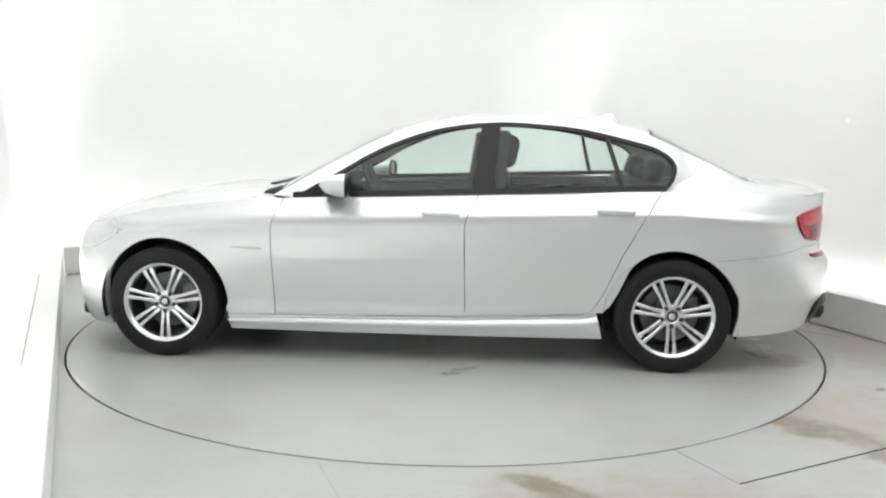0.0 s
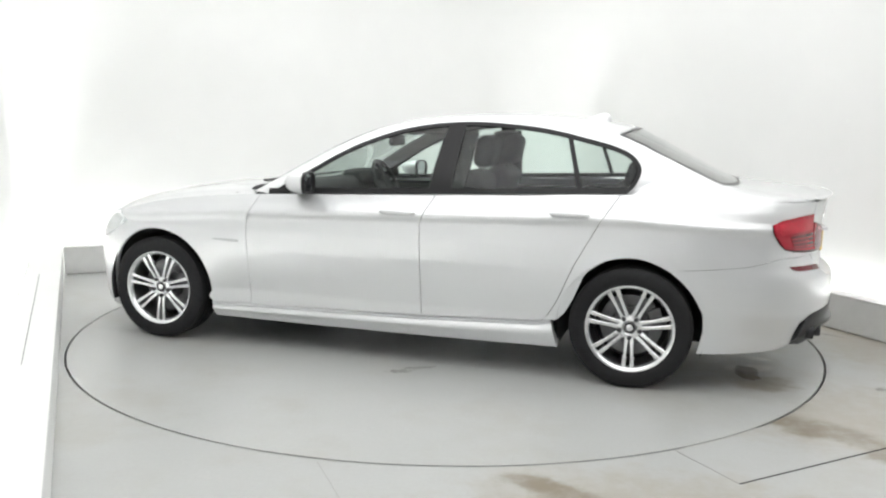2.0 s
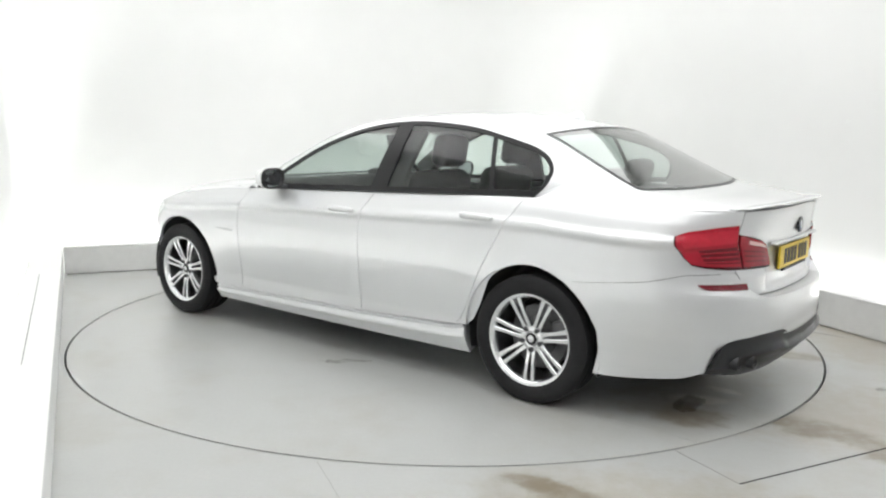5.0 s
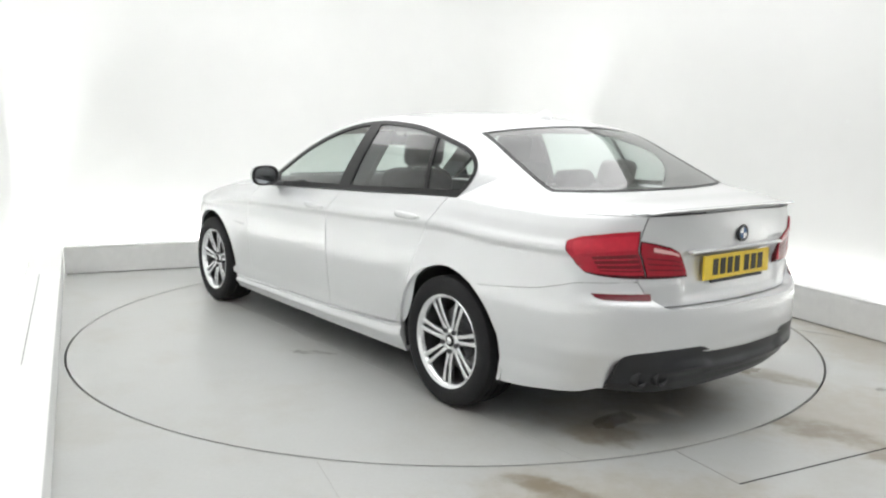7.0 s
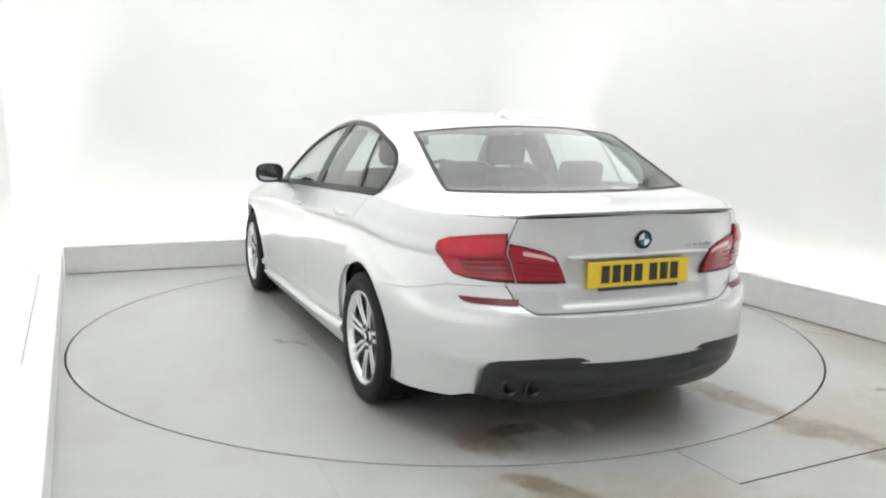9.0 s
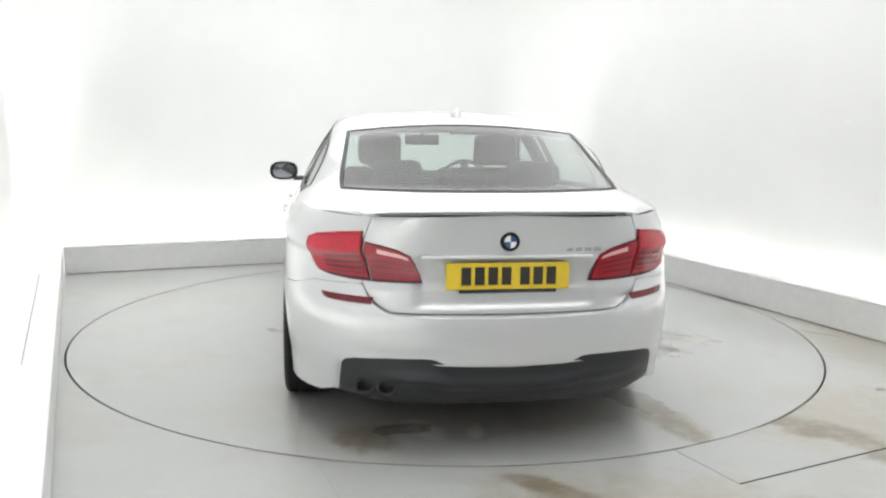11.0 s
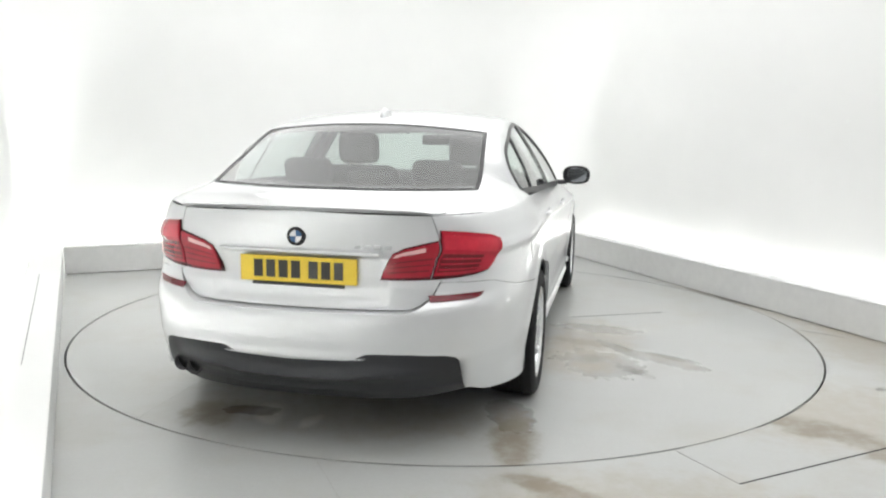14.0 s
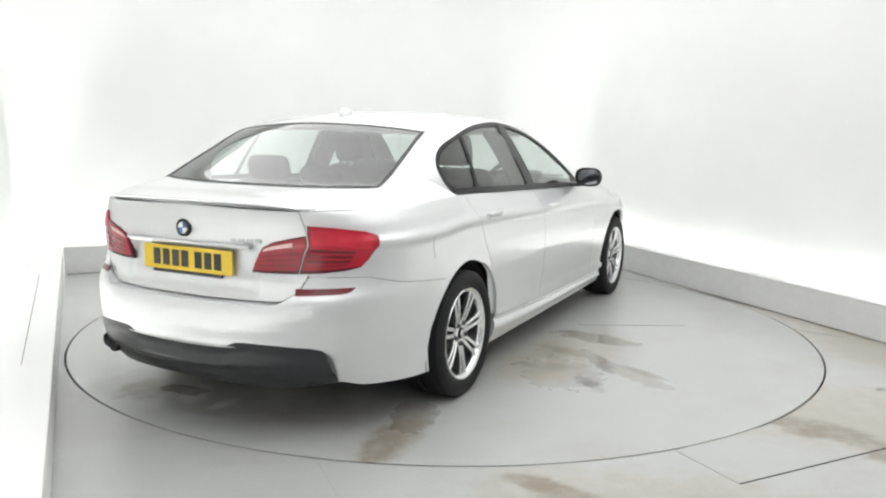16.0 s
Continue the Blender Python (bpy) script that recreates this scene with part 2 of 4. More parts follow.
def cyl(r0, r1, depth, seg=24, m=None):
    bm = bmesh.new()
    bmesh.ops.create_cone(bm, cap_ends=True, segments=seg, radius1=r0, radius2=r1, depth=depth)
    return moved(bm, m) if m else bm


def lathe(profile, seg=48, closed=False):
    """Turns (r, y) points round the y axis."""
    verts, faces = [], []
    n = len(profile)
    for i in range(seg):
        a = 2 * math.pi * i / seg
        for r, y in profile:
            verts.append((r * math.cos(a), y, r * math.sin(a)))
    for i in range(seg):
        k = (i + 1) % seg
        for j in range(n if closed else n - 1):
            l = (j + 1) % n
            faces.append((i * n + j, i * n + l, k * n + l, k * n + j))
    return verts, faces


def resample(pts, n):
    p = np.array(pts, float)
    d = np.concatenate([[0], np.cumsum(np.linalg.norm(np.diff(p, axis=0), axis=1))])
    u = np.linspace(0, d[-1], n)
    return np.stack([np.interp(u, d, p[:, k]) for k in range(p.shape[1])], 1)


def smooth_curve(pts, n):
    """Catmull-Rom through pts, resampled evenly."""
    p = np.array(pts, float)
    q = np.vstack([2 * p[0] - p[1], p, 2 * p[-1] - p[-2]])
    out = []
    for i in range(1, len(q) - 2):
        t = np.linspace(0, 1, 12, endpoint=False)[:, None]
        a, b, c, d = q[i - 1], q[i], q[i + 1], q[i + 2]
        out.append(0.5 * (2 * b + (c - a) * t + (2 * a - 5 * b + 4 * c - d) * t ** 2 + (3 * b - a - 3 * c + d) * t ** 3))
    out.append(p[-1:])
    return resample(np.vstack(out), n)


def coons(bottom, top, left, right, nu, nv):
    """A patch from four curves: bottom and top run left to right, left and right run upwards."""
    b, t, l, r = resample(bottom, nu), resample(top, nu), resample(left, nv), resample(right, nv)
    u, v = np.linspace(0, 1, nu)[:, None, None], np.linspace(0, 1, nv)[None, :, None]
    return ((1 - v) * b[:, None] + v * t[:, None] + (1 - u) * l[None] + u * r[None]
            - ((1 - u) * (1 - v) * b[0] + u * (1 - v) * b[-1] + (1 - u) * v * t[0] + u * v * t[-1]))


def normals(P):
    du, dv = np.gradient(P, axis=0), np.gradient(P, axis=1)
    n = np.cross(du, dv)
    return n / (np.linalg.norm(n, axis=2, keepdims=True) + 1e-12)


def sheet(P, flange=0.018, outward=None, lift=0.0, round_edge=0.003):
    """A panel from a grid of points, with a rounded edge that turns inwards."""
    n = normals(P)
    if outward is not None:
        c = (n * np.array(outward)).sum(2).mean()
        if c < 0:
            n = -n
    P = P + n * lift
    nu, nv = P.shape[:2]
    verts = [v for row in P for v in row]
    faces = [(i * nv + j, (i + 1) * nv + j, (i + 1) * nv + j + 1, i * nv + j + 1) for i in range(nu - 1) for j in range(nv - 1)]
    rim = [(i, 0) for i in range(nu)] + [(nu - 1, j) for j in range(1, nv)] + [(i, nv - 1) for i in range(nu - 2, -1, -1)] + [(0, j) for j in range(nv - 2, 0, -1)]
    if flange:
        base = len(verts)
        for i, j in rim:
            verts.append(P[i, j] - n[i, j] * flange)
        k = len(rim)
        for a in range(k):
            b = (a + 1) % k
            i, j = rim[a]
            i2, j2 = rim[b]
            faces.append((i * nv + j, i2 * nv + j2, base + b, base + a))
    return verts, faces


def mirrored(verts):
    return [(v[0], -v[1], v[2]) for v in verts]


def auto_sharp(me, degrees=35):
    bm = bmesh.new()
    bm.from_mesh(me)
    for e in bm.edges:
        if len(e.link_faces) == 2 and e.calc_face_angle(0) > radians(degrees):
            e.smooth = False
    bm.to_mesh(me)
    bm.free()
    return me


def panel(name, P, material, parent, label="", outward=(0, 1, 0), lift=0.0, flange=0.018, side=1, degrees=35):
    v, f = sheet(P, flange, outward, lift)
    if side < 0:
        v = mirrored(v)
    return add(name, auto_sharp(mesh_from(name, v, f), degrees), material, parent, label)


# ---------------------------------------------------------------- the booth
def at_room(bm):
    return moved(bm, ROOM)


def booth():
    # floor with the round opening for the turntable
    bm = bmesh.new()
    x0, x1, y0, y1 = LEFT - 0.7, RIGHT + 0.6, NEAR, BACK + 0.6
    seg = 180
    inner, outer = [], []
    for i in range(seg):
        a = 2 * math.pi * i / seg
        c, s = math.cos(a), math.sin(a)
        inner.append(bm.verts.new(((TABLE_R + 0.013) * c, (TABLE_R + 0.013) * s, 0)))
        k = min(((x1 if c > 0 else x0) / c) if abs(c) > 1e-9 else 1e9, ((y1 if s > 0 else y0) / s) if abs(s) > 1e-9 else 1e9)
        outer.append(bm.verts.new((k * c, k * s, 0)))
    for i in range(seg):
        k = (i + 1) % seg
        bm.faces.new((inner[i], outer[i], outer[k], inner[k]))
    for a, b in ((x0, y0), (x1, y0), (x1, y1), (x0, y1)):
        c = bm.verts.new((a, b, 0))
        i = max(range(seg), key=lambda k: outer[k].co.normalized().dot(Vector((a, b, 0)).normalized()))
        for k in (i, (i + 1) % seg):
            o, p = outer[(k - 1) % seg], outer[k]
            if abs(o.co.x - p.co.x) > 1e-4 and abs(o.co.y - p.co.y) > 1e-4:
                try:
                    bm.faces.new((o, c, p))
                except ValueError:
                    pass
    low = {v: bm.verts.new((v.co.x, v.co.y, -0.12)) for v in inner}
    for i in range(seg):
        k = (i + 1) % seg
        bm.faces.new((inner[i], inner[k], low[inner[k]], low[inner[i]]))
    bmesh.ops.recalc_face_normals(bm, faces=bm.faces)
    me = bpy.data.meshes.new("floor")
    at_room(bm).to_mesh(me)
    bm.free()
    tagged(add("floor", me, FLOOR_MAT), "worn pale grey painted booth floor with brown stains", "floor", kind="structure")
    pit = bmesh.new()
    bmesh.ops.create_circle(pit, cap_ends=True, segments=96, radius=TABLE_R + 0.05, matrix=Matrix.Translation((0, 0, -0.12)))
    tagged(part("pit_floor", pit, PIT, None), "dark pit under the turntable", "pit", kind="structure")
    # stretches of the gap round the turntable that dirt has filled
    for a0, a1 in ((-64.5, -53.0), (6.0, 33.0)):
        n = 24
        verts, faces = [], []
        for i in range(n + 1):
            a = radians(a0 + (a1 - a0) * i / n)
            for r, z in ((TABLE_R + 0.0015, -0.02), (TABLE_R + 0.0015, -0.002), (TABLE_R + 0.0125, -0.001), (TABLE_R + 0.0125, -0.02)):
                verts.append((r * math.cos(a), r * math.sin(a), z))
        for i in range(n):
            for k in range(3):
                faces.append((4 * i + k, 4 * i + k + 1, 4 * i + k + 5, 4 * i + k + 4))
        tagged(add("gap_dirt", mesh_from("gap_dirt", verts, faces, False), FAINT), "dried dirt filling the gap round the turntable", "dirt", kind="structure")
    # joints between the floor plates
    for (ax, ay), (bx, by), w in (((1.176, -2.583), (2.391, -1.982), 0.007), ((1.013, -2.262), (1.176, -2.583), 0.002), ((-0.519, -2.443), (0.008, -3.700), 0.001)):
        d = Vector((bx - ax, by - ay, 0))
        j = box(0, d.length, -w / 2, w / 2, 0.0, 0.0015)
        moved(j, Matrix.Translation((ax, ay, 0)) @ Matrix.Rotation(math.atan2(d.y, d.x), 4, "Z"))
        tagged(part("floor_joint", j, PIT if w > 0.005 else FAINT, None), "thin joint between painted floor plates", "floor joint", kind="structure")
    # low plinths that hide the tubes; the one along the lit side is broad, its white stands in for glare
    t = PLINTH_T
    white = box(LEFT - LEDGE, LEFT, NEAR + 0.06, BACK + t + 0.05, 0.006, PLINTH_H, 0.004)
    white = tagged(part("plinth_left", at_room(moved(white, LEAN)), WALL, None), "broad plinth, its white standing in for the glare of the lit wall", "plinth", kind="structure")
    seam = moved(box(-0.0015, 0.0015, -1.24, 1.24, PLINTH_H + 0.0005, PLINTH_H + 0.002), Matrix.Translation((-2.636, 0.235, 0)) @ Matrix.Rotation(radians(1.41), 4, "Z"))
    part("seam", at_room(seam), PIT, white, "thin dark seam")
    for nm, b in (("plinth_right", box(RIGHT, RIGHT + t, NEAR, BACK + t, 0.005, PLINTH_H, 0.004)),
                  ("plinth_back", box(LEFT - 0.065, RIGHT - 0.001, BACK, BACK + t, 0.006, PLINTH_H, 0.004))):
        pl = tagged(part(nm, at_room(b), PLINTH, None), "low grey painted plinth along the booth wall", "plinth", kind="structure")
        x0, x1, y0, y1 = {"plinth_right": (RIGHT - 0.003, RIGHT + t, NEAR, BACK + t), "plinth_back": (LEFT - 0.063, RIGHT - 0.004, BACK - 0.003, BACK + t)}[nm]
        part("capping", at_room(box(x0, x1, y0, y1, PLINTH_H + 0.001, PLINTH_H + 0.008, 0.002)), WALL, pl, "white capping strip")
    # walls: one bent sheet with rounded corners, thick
    g = TROUGH
    xl, xr, yb = LEFT - g - 0.07, RIGHT + g, BACK + g
    path = [(xl + 0.11, NEAR)]
    for cx, cy, r, a0, a1 in ((xl + 0.06, yb - 0.12, 0.12, 180, 90), (xr - 0.9, yb - 0.9, 0.9, 90, 0)):
        for i in range(13):
            a = radians(a0 + (a1 - a0) * i / 12)
            path.append((cx + r * math.cos(a), cy + r * math.sin(a)))
    path.append((xr, NEAR))
    back = []
    for i, p in enumerate(path):
        q0, q1 = np.array(path[max(i - 1, 0)]), np.array(path[min(i + 1, len(path) - 1)])
        d = (q1 - q0) / np.linalg.norm(q1 - q0)
        back.append((p[0] - d[1] * 0.1, p[1] + d[0] * 0.1))
    verts, faces = [], []
    for p, o in zip(path, back):
        verts += [(*p, -0.02), (*p, HEIGHT), (*o, -0.02), (*o, HEIGHT)]
    for i in range(len(path) - 1):
        a, b = 4 * i, 4 * i + 4
        faces += [(a, a + 1, b + 1, b), (a + 2, b + 2, b + 3, a + 3), (a + 1, a + 3, b + 3, b + 1), (a, b, b + 2, a + 2)]
    me = mesh_from("wall_curved", verts, faces)
    auto_sharp(me, 40)
    ob = add("wall_curved", me, WALL)
    me.transform(ROOM)
    tagged(ob, "smooth white booth wall with rounded corners", "wall", kind="structure")
    # unseen wall added behind the camera; its grey dims the car's reflections
    near = box(xl - 0.15, xr + 0.1, NEAR - 0.1, NEAR - 0.002, -0.02, HEIGHT)
    tagged(part("wall_near", at_room(near), NEAR_WALL, None), "unseen grey wall added behind the camera to dim reflections", "wall", kind="structure")
    roof = box(xl - 0.2, xr + 0.1, NEAR - 0.1, yb + 0.1, HEIGHT + 0.004, HEIGHT + 0.1)
    tagged(part("ceiling", at_room(roof), WALL, None), "plain white booth ceiling", "ceiling", kind="structure")
    # tubes in the trough behind the plinths
    m = (t + g) / 2
    for a, b in (((LEFT - LEDGE - 0.055, -5.6), (LEFT - LEDGE - 0.055, BACK + 0.12)), ((LEFT - 0.05, BACK + m), (RIGHT - 0.5, BACK + m)), ((RIGHT + m, -3.2), (RIGHT + m, BACK - 0.4))):
        d = Vector((b[0] - a[0], b[1] - a[1], 0))
        count = max(1, round(d.length / 1.5))
        for i in range(count):
            l = d.length / count - 0.05
            e = bpy.data.objects.new("batten_light", None)
            scene.collection.objects.link(e)
            e.matrix_world = ROOM @ (LEAN if a[0] < LEFT - LEDGE else Matrix.Identity(4)) @ Matrix.Translation((a[0] + d.x * i / count, a[1] + d.y * i / count, 0)) @ Matrix.Rotation(math.atan2(d.y, d.x), 4, "Z")
            tagged(e, "lit white tube batten hidden behind the plinth", "batten light", "tubes behind the plinths")
            part("base", box(0.0, l, -0.03, 0.03, 0.0, 0.05, 0.004), WALL, e)
            part("tube", cyl(0.016, 0.016, l - 0.04, 12, Matrix.Translation((l / 2, 0, 0.085)) @ Matrix.Rotation(radians(90), 4, "Y")), TUBE_BRIGHT if a[0] < LEFT else TUBE_DIM if a[0] > RIGHT else TUBE, e, smooth=True)
            part("end_cap", box(0.0, 0.02, -0.02, 0.02, 0.05, 0.11, 0.004), WALL, e)
            part("end_cap", box(l - 0.02, l, -0.02, 0.02, 0.05, 0.11, 0.004), WALL, e)
    # ceiling light boxes
    e = bpy.data.objects.new("ceiling_light", None)
    scene.collection.objects.link(e)
    e.matrix_world = ROOM @ Matrix.Translation(((LEFT + RIGHT) / 2, (NEAR + BACK) / 2, HEIGHT))
    tagged(e, "large white lit ceiling light box", "ceiling light")
    w, l = (RIGHT - LEFT) / 2 + 0.05, (BACK - NEAR) / 2 - 0.15
    part("diffuser", box(-w, w, -l, l, -0.06, -0.04, 0.003), DIFFUSER, e)
    fr = joined(box(-w - 0.04, -w - 0.002, -l - 0.04, l + 0.04, -0.07, 0.0), box(w + 0.002, w + 0.04, -l - 0.04, l + 0.04, -0.07, 0.0),
                box(-w, w, -l - 0.04, -l - 0.002, -0.07, 0.0), box(-w, w, l + 0.002, l + 0.04, -0.07, 0.0))
    part("frame", fr, WALL, e)


def turntable():
    e = bpy.data.objects.new("turntable", None)
    scene.collection.objects.link(e)
    tagged(e, "round grey painted car turntable, stained and wet", "turntable")
    bm = bmesh.new()
    # the deck: three plates with fine joints between them
    def plate(lo, hi):
        pts = []
        n = 90
        for i in range(n + 1):
            x = lo + (hi - lo) * (0.5 - 0.5 * math.cos(math.pi * i / n))
            pts.append((x, math.sqrt(max(0.0, TABLE_R ** 2 - x * x))))
        top = [(x, y) for x, y in pts]
        bot = [(x, -y) for x, y in reversed(pts)]
        loop = []
        for p in top + bot:
            if not loop or (abs(p[0] - loop[-1][0]) + abs(p[1] - loop[-1][1])) > 1e-5:
                loop.append(p)
        if abs(loop[0][0] - loop[-1][0]) + abs(loop[0][1] - loop[-1][1]) < 1e-5:
            loop.pop()
        return loop
    g = 0.0006
    for lo, hi in ((-TABLE_R, 1.0 - g), (1.0 + g, TABLE_R)):
        b = bmesh.new()
        vs = [b.verts.new((-y, x, 0.0)) for x, y in plate(lo, hi)]
        f = b.faces.new(vs)
        r = bmesh.ops.extrude_face_region(b, geom=[f])
        for v in r["geom"]:
            if isinstance(v, bmesh.types.BMVert):
                v.co.z -= 0.02
        bmesh.ops.recalc_face_normals(b, faces=b.faces)
        part("deck_plate", b, TABLE_MAT, e)
    d = Vector((0.36, -0.68, 0))
    crack = moved(box(0, d.length, -0.003, 0.003, -0.002, 0.0012), Matrix.Translation((0.39, -0.86, 0)) @ Matrix.Rotation(math.atan2(d.y, d.x), 4, "Z"))
    part("deck_joint", crack, PIT, e)
    part("under_frame", cyl(TABLE_R - 0.05, TABLE_R - 0.05, 0.06, 96, Matrix.Translation((0, 0, -0.055))), PIT, e)
    return e


# ---------------------------------------------------------------- the car: shape
XF, XR = 1.55, -1.60
ARCH_F, ARCH_R, ARCH_RAD = (1.484, 0.328), (-1.480, 0.322), 0.388
NOSE = [(0.15, 2.235), (0.22, 2.26), (0.35, 2.28), (0.5, 2.286), (0.62, 2.26), (0.72, 2.21), (0.8, 2.11), (0.86, 1.99)]
TAIL = [(0.15, -2.395), (0.25, -2.47), (0.4, -2.535), (0.52, -2.552), (0.62, -2.55), (0.672, -2.54), (0.712, -2.497), (0.79, -2.473), (0.9, -2.473), (1.0, -2.492), (1.07, -2.502)]
CREASE = [(-2.6, 0.90), (-2.1, 0.905), (-1.35, 0.915), (-0.35, 0.885), (0.42, 0.865), (0.9, 0.85), (1.5, 0.80), (2.3, 0.72)]
TOP = [(-2.6, 1.05), (-2.2, 1.05), (-1.8, 1.045), (-1.40, 1.036), (-0.4, 1.0), (0.72, 0.958), (1.0, 0.945), (1.3, 0.915), (1.55, 0.88), (1.8, 0.835), (2.0, 0.795), (2.6, 0.76)]


def line(table, x):
    t = np.array(table)
    return np.interp(x, t[:, 0], t[:, 1])


def soft(table, x, w=0.03):
    return sum(line(table, np.asarray(x) + d) * k for d, k in ((-w, 0.2), (-w / 2, 0.2), (0, 0.2), (w / 2, 0.2), (w, 0.2)))


def half_width(x, z):
    x, z = np.broadcast_arrays(np.asarray(x, float), np.asarray(z, float))
    zc, zt = soft(CREASE, x, 0.15), soft(TOP, x, 0.15)
    front = np.clip((x - 0.6) / 1.0, 0, 1)
    knots = [(0.12 + 0 * x, 0.84 + 0 * x), (0.18 + 0 * x, 0.880 + 0 * x), (0.235 + 0 * x, 0.902 + 0 * x), (0.30 + 0 * x, 0.904 + 0 * x), (0.36 + 0 * x, 0.902 + 0 * x),
             (0.48 + 0 * x, 0.916 + 0 * x), (0.62 + 0 * x, 0.926 + 0 * x), (0.74 + 0 * x, 0.926 + 0 * x), (zc - 0.042, 0.9185 - 0.010 * front), (zc - 0.012, 0.9300 - 0.012 * front), (zc + 0.006, 0.9225 - 0.011 * front), (zc + 0.026, 0.9075 - 0.010 * front),
             (zt - 0.05, 0.886 - 0.012 * front), (zt, 0.858 - 0.03 * front), (zt + 0.06, 0.80 - 0.03 * front)]
    y = np.zeros_like(x)
    for (za, ya), (zb, yb) in zip(knots[:-1], knots[1:]):
        m = (z >= za)
        t = np.clip((z - za) / np.maximum(zb - za, 1e-4), 0, 1)
        y = np.where(m, ya + (yb - ya) * t, y)
    y = np.where(z < 0.12, 0.84, y)
    return y


def smooth_width(x, z):
    return (half_width(x, np.asarray(z) - 0.009) + 2 * half_width(x, z) + half_width(x, np.asarray(z) + 0.009)) / 4


def corner_table(a, b, n):
    th = np.linspace(0, math.pi / 2, 2000)
    x, y = a * np.sin(th) ** (2 / n), b * np.cos(th) ** (2 / n)
    d = np.concatenate([[0], np.cumsum(np.hypot(np.diff(x), np.diff(y)))])
    return d, th


NF, NR = 2.4, 2.8
DF, THF = corner_table(0.76, 0.92, NF)
DR, THR = corner_table(0.95, 0.91, NR)
S_FRONT, S_REAR = XF + DF[-1], XR - DR[-1]


def ring(s, z):
    """The lower body's skin: s runs along the side (s = x there) and on round the corners to the middle; z is the height."""
    s, z = np.broadcast_arrays(np.asarray(s, float), np.asarray(z, float))
    xm = np.clip(s, XR, XF)
    w = smooth_width(xm, z)
    for cx, cz in (ARCH_F, ARCH_R):
        w = w + 0.007 * np.exp(-((np.hypot(s - cx, z - cz) - ARCH_RAD) / 0.05) ** 2) * np.clip((z - 0.28) / 0.1, 0, 1)
    x, y = xm.copy(), w.copy()
    th = np.interp(s - XF, DF, THF)
    m = s > XF
    x = np.where(m, XF + (soft(NOSE, z, 0.03) - XF) * np.sin(th) ** (2 / NF), x)
    y = np.where(m, w * np.cos(th) ** (2 / NF), y)
    th = np.interp(XR - s, DR, THR)
    m = s < XR
    x = np.where(m, XR + (soft(TAIL, z, 0.02) - XR) * np.sin(th) ** (2 / NR), x)
    y = np.where(m, w * np.cos(th) ** (2 / NR), y)
    return np.stack([x, y, z], -1)


def s_at_y(y, front=False):
    """The s at which the skin comes to that y, near the end of the car."""
    s = np.linspace(XF, S_FRONT, 800) if front else np.linspace(XR, S_REAR, 800)
    p = ring(s, 0.75 if front else 0.85)
    return float(np.interp(-y, -p[:, 1], s))


def s_at_x(x, z=0.85):
    s = np.linspace(XR, S_REAR, 800)
    return float(np.interp(-x, -ring(s, z)[:, 0], s))


def whole(half):
    """A grid that runs from one side to the middle, with its mirror image joined on."""
    return np.concatenate([half, (half * np.array([1, -1, 1]))[-2::-1]], 0)


def skin(bottom, top, left, right, nu=30, nv=24):
    q = coons(bottom, top, left, right, nu, nv)
    return ring(q[..., 0], q[..., 1])


def arc(c, r, a0, a1, n=24):
    return [(c[0] + r * math.cos(radians(a0 + (a1 - a0) * i / (n - 1))), c[1] + r * math.sin(radians(a0 + (a1 - a0) * i / (n - 1)))) for i in range(n)]


def top_line(x0, x1, n=16, dz=0.0):
    return [(x, float(soft(TOP, x, 0.15)) + dz) for x in np.linspace(x0, x1, n)]


# side window outline, front tip over the top to the rear lower corner
DLO_TOP = [(0.716, 0.956), (0.60, 1.026), (0.444, 1.117), (0.286, 1.211), (0.125, 1.287), (-0.07, 1.354), (-0.268, 1.392), (-0.466, 1.408), (-0.63, 1.406),
           (-0.858, 1.389), (-1.019, 1.365), (-1.179, 1.329), (-1.355, 1.283), (-1.450, 1.235), (-1.494, 1.172), (-1.482, 1.105), (-1.455, 1.064), (-1.428, 1.037)]


def house(x, z):
    """The greenhouse's side skin at (x, z)."""
    x, z = np.broadcast_arrays(np.asarray(x, float), np.asarray(z, float))
    zb = soft(TOP, x, 0.15)
    yb = 0.862 - 0.10 * np.clip((-x - 0.9) / 0.9, 0, 2) ** 1.6 - 0.03 * np.clip((x - 0.1) / 0.7, 0, 1) ** 2
    t = np.clip(z - zb, -0.1, 0.6)
    return np.stack([x, yb - 0.40 * t - 0.42 * t * t, z], -1)


# edge of the roof: windscreen corner, along the roof, rear window edge, boot edge
RAIL = [(0.86, 0.775, 0.962), (0.72, 0.745, 1.040), (0.525, 0.69, 1.154), (0.345, 0.635, 1.253), (0.165, 0.60, 1.335), (-0.06, 0.583, 1.396), (-0.30, 0.575, 1.424),
        (-0.60, 0.575, 1.436), (-0.90, 0.58, 1.424), (-1.15, 0.592, 1.392), (-1.35, 0.610, 1.352), (-1.60, 0.640, 1.245), (-1.80, 0.664, 1.160), (-1.92, 0.668, 1.115),
        (-2.05, 0.660, 1.095), (-2.20, 0.640, 1.080), (-2.362, 0.592, 1.060)]
W_CUT, R_CUT, B_CUT = 4, 10, 13
HOOD_MID = [(0.94, 0.992), (1.3, 0.985), (1.6, 0.945), (1.85, 0.895), (2.02, 0.84), (2.09, 0.80)]


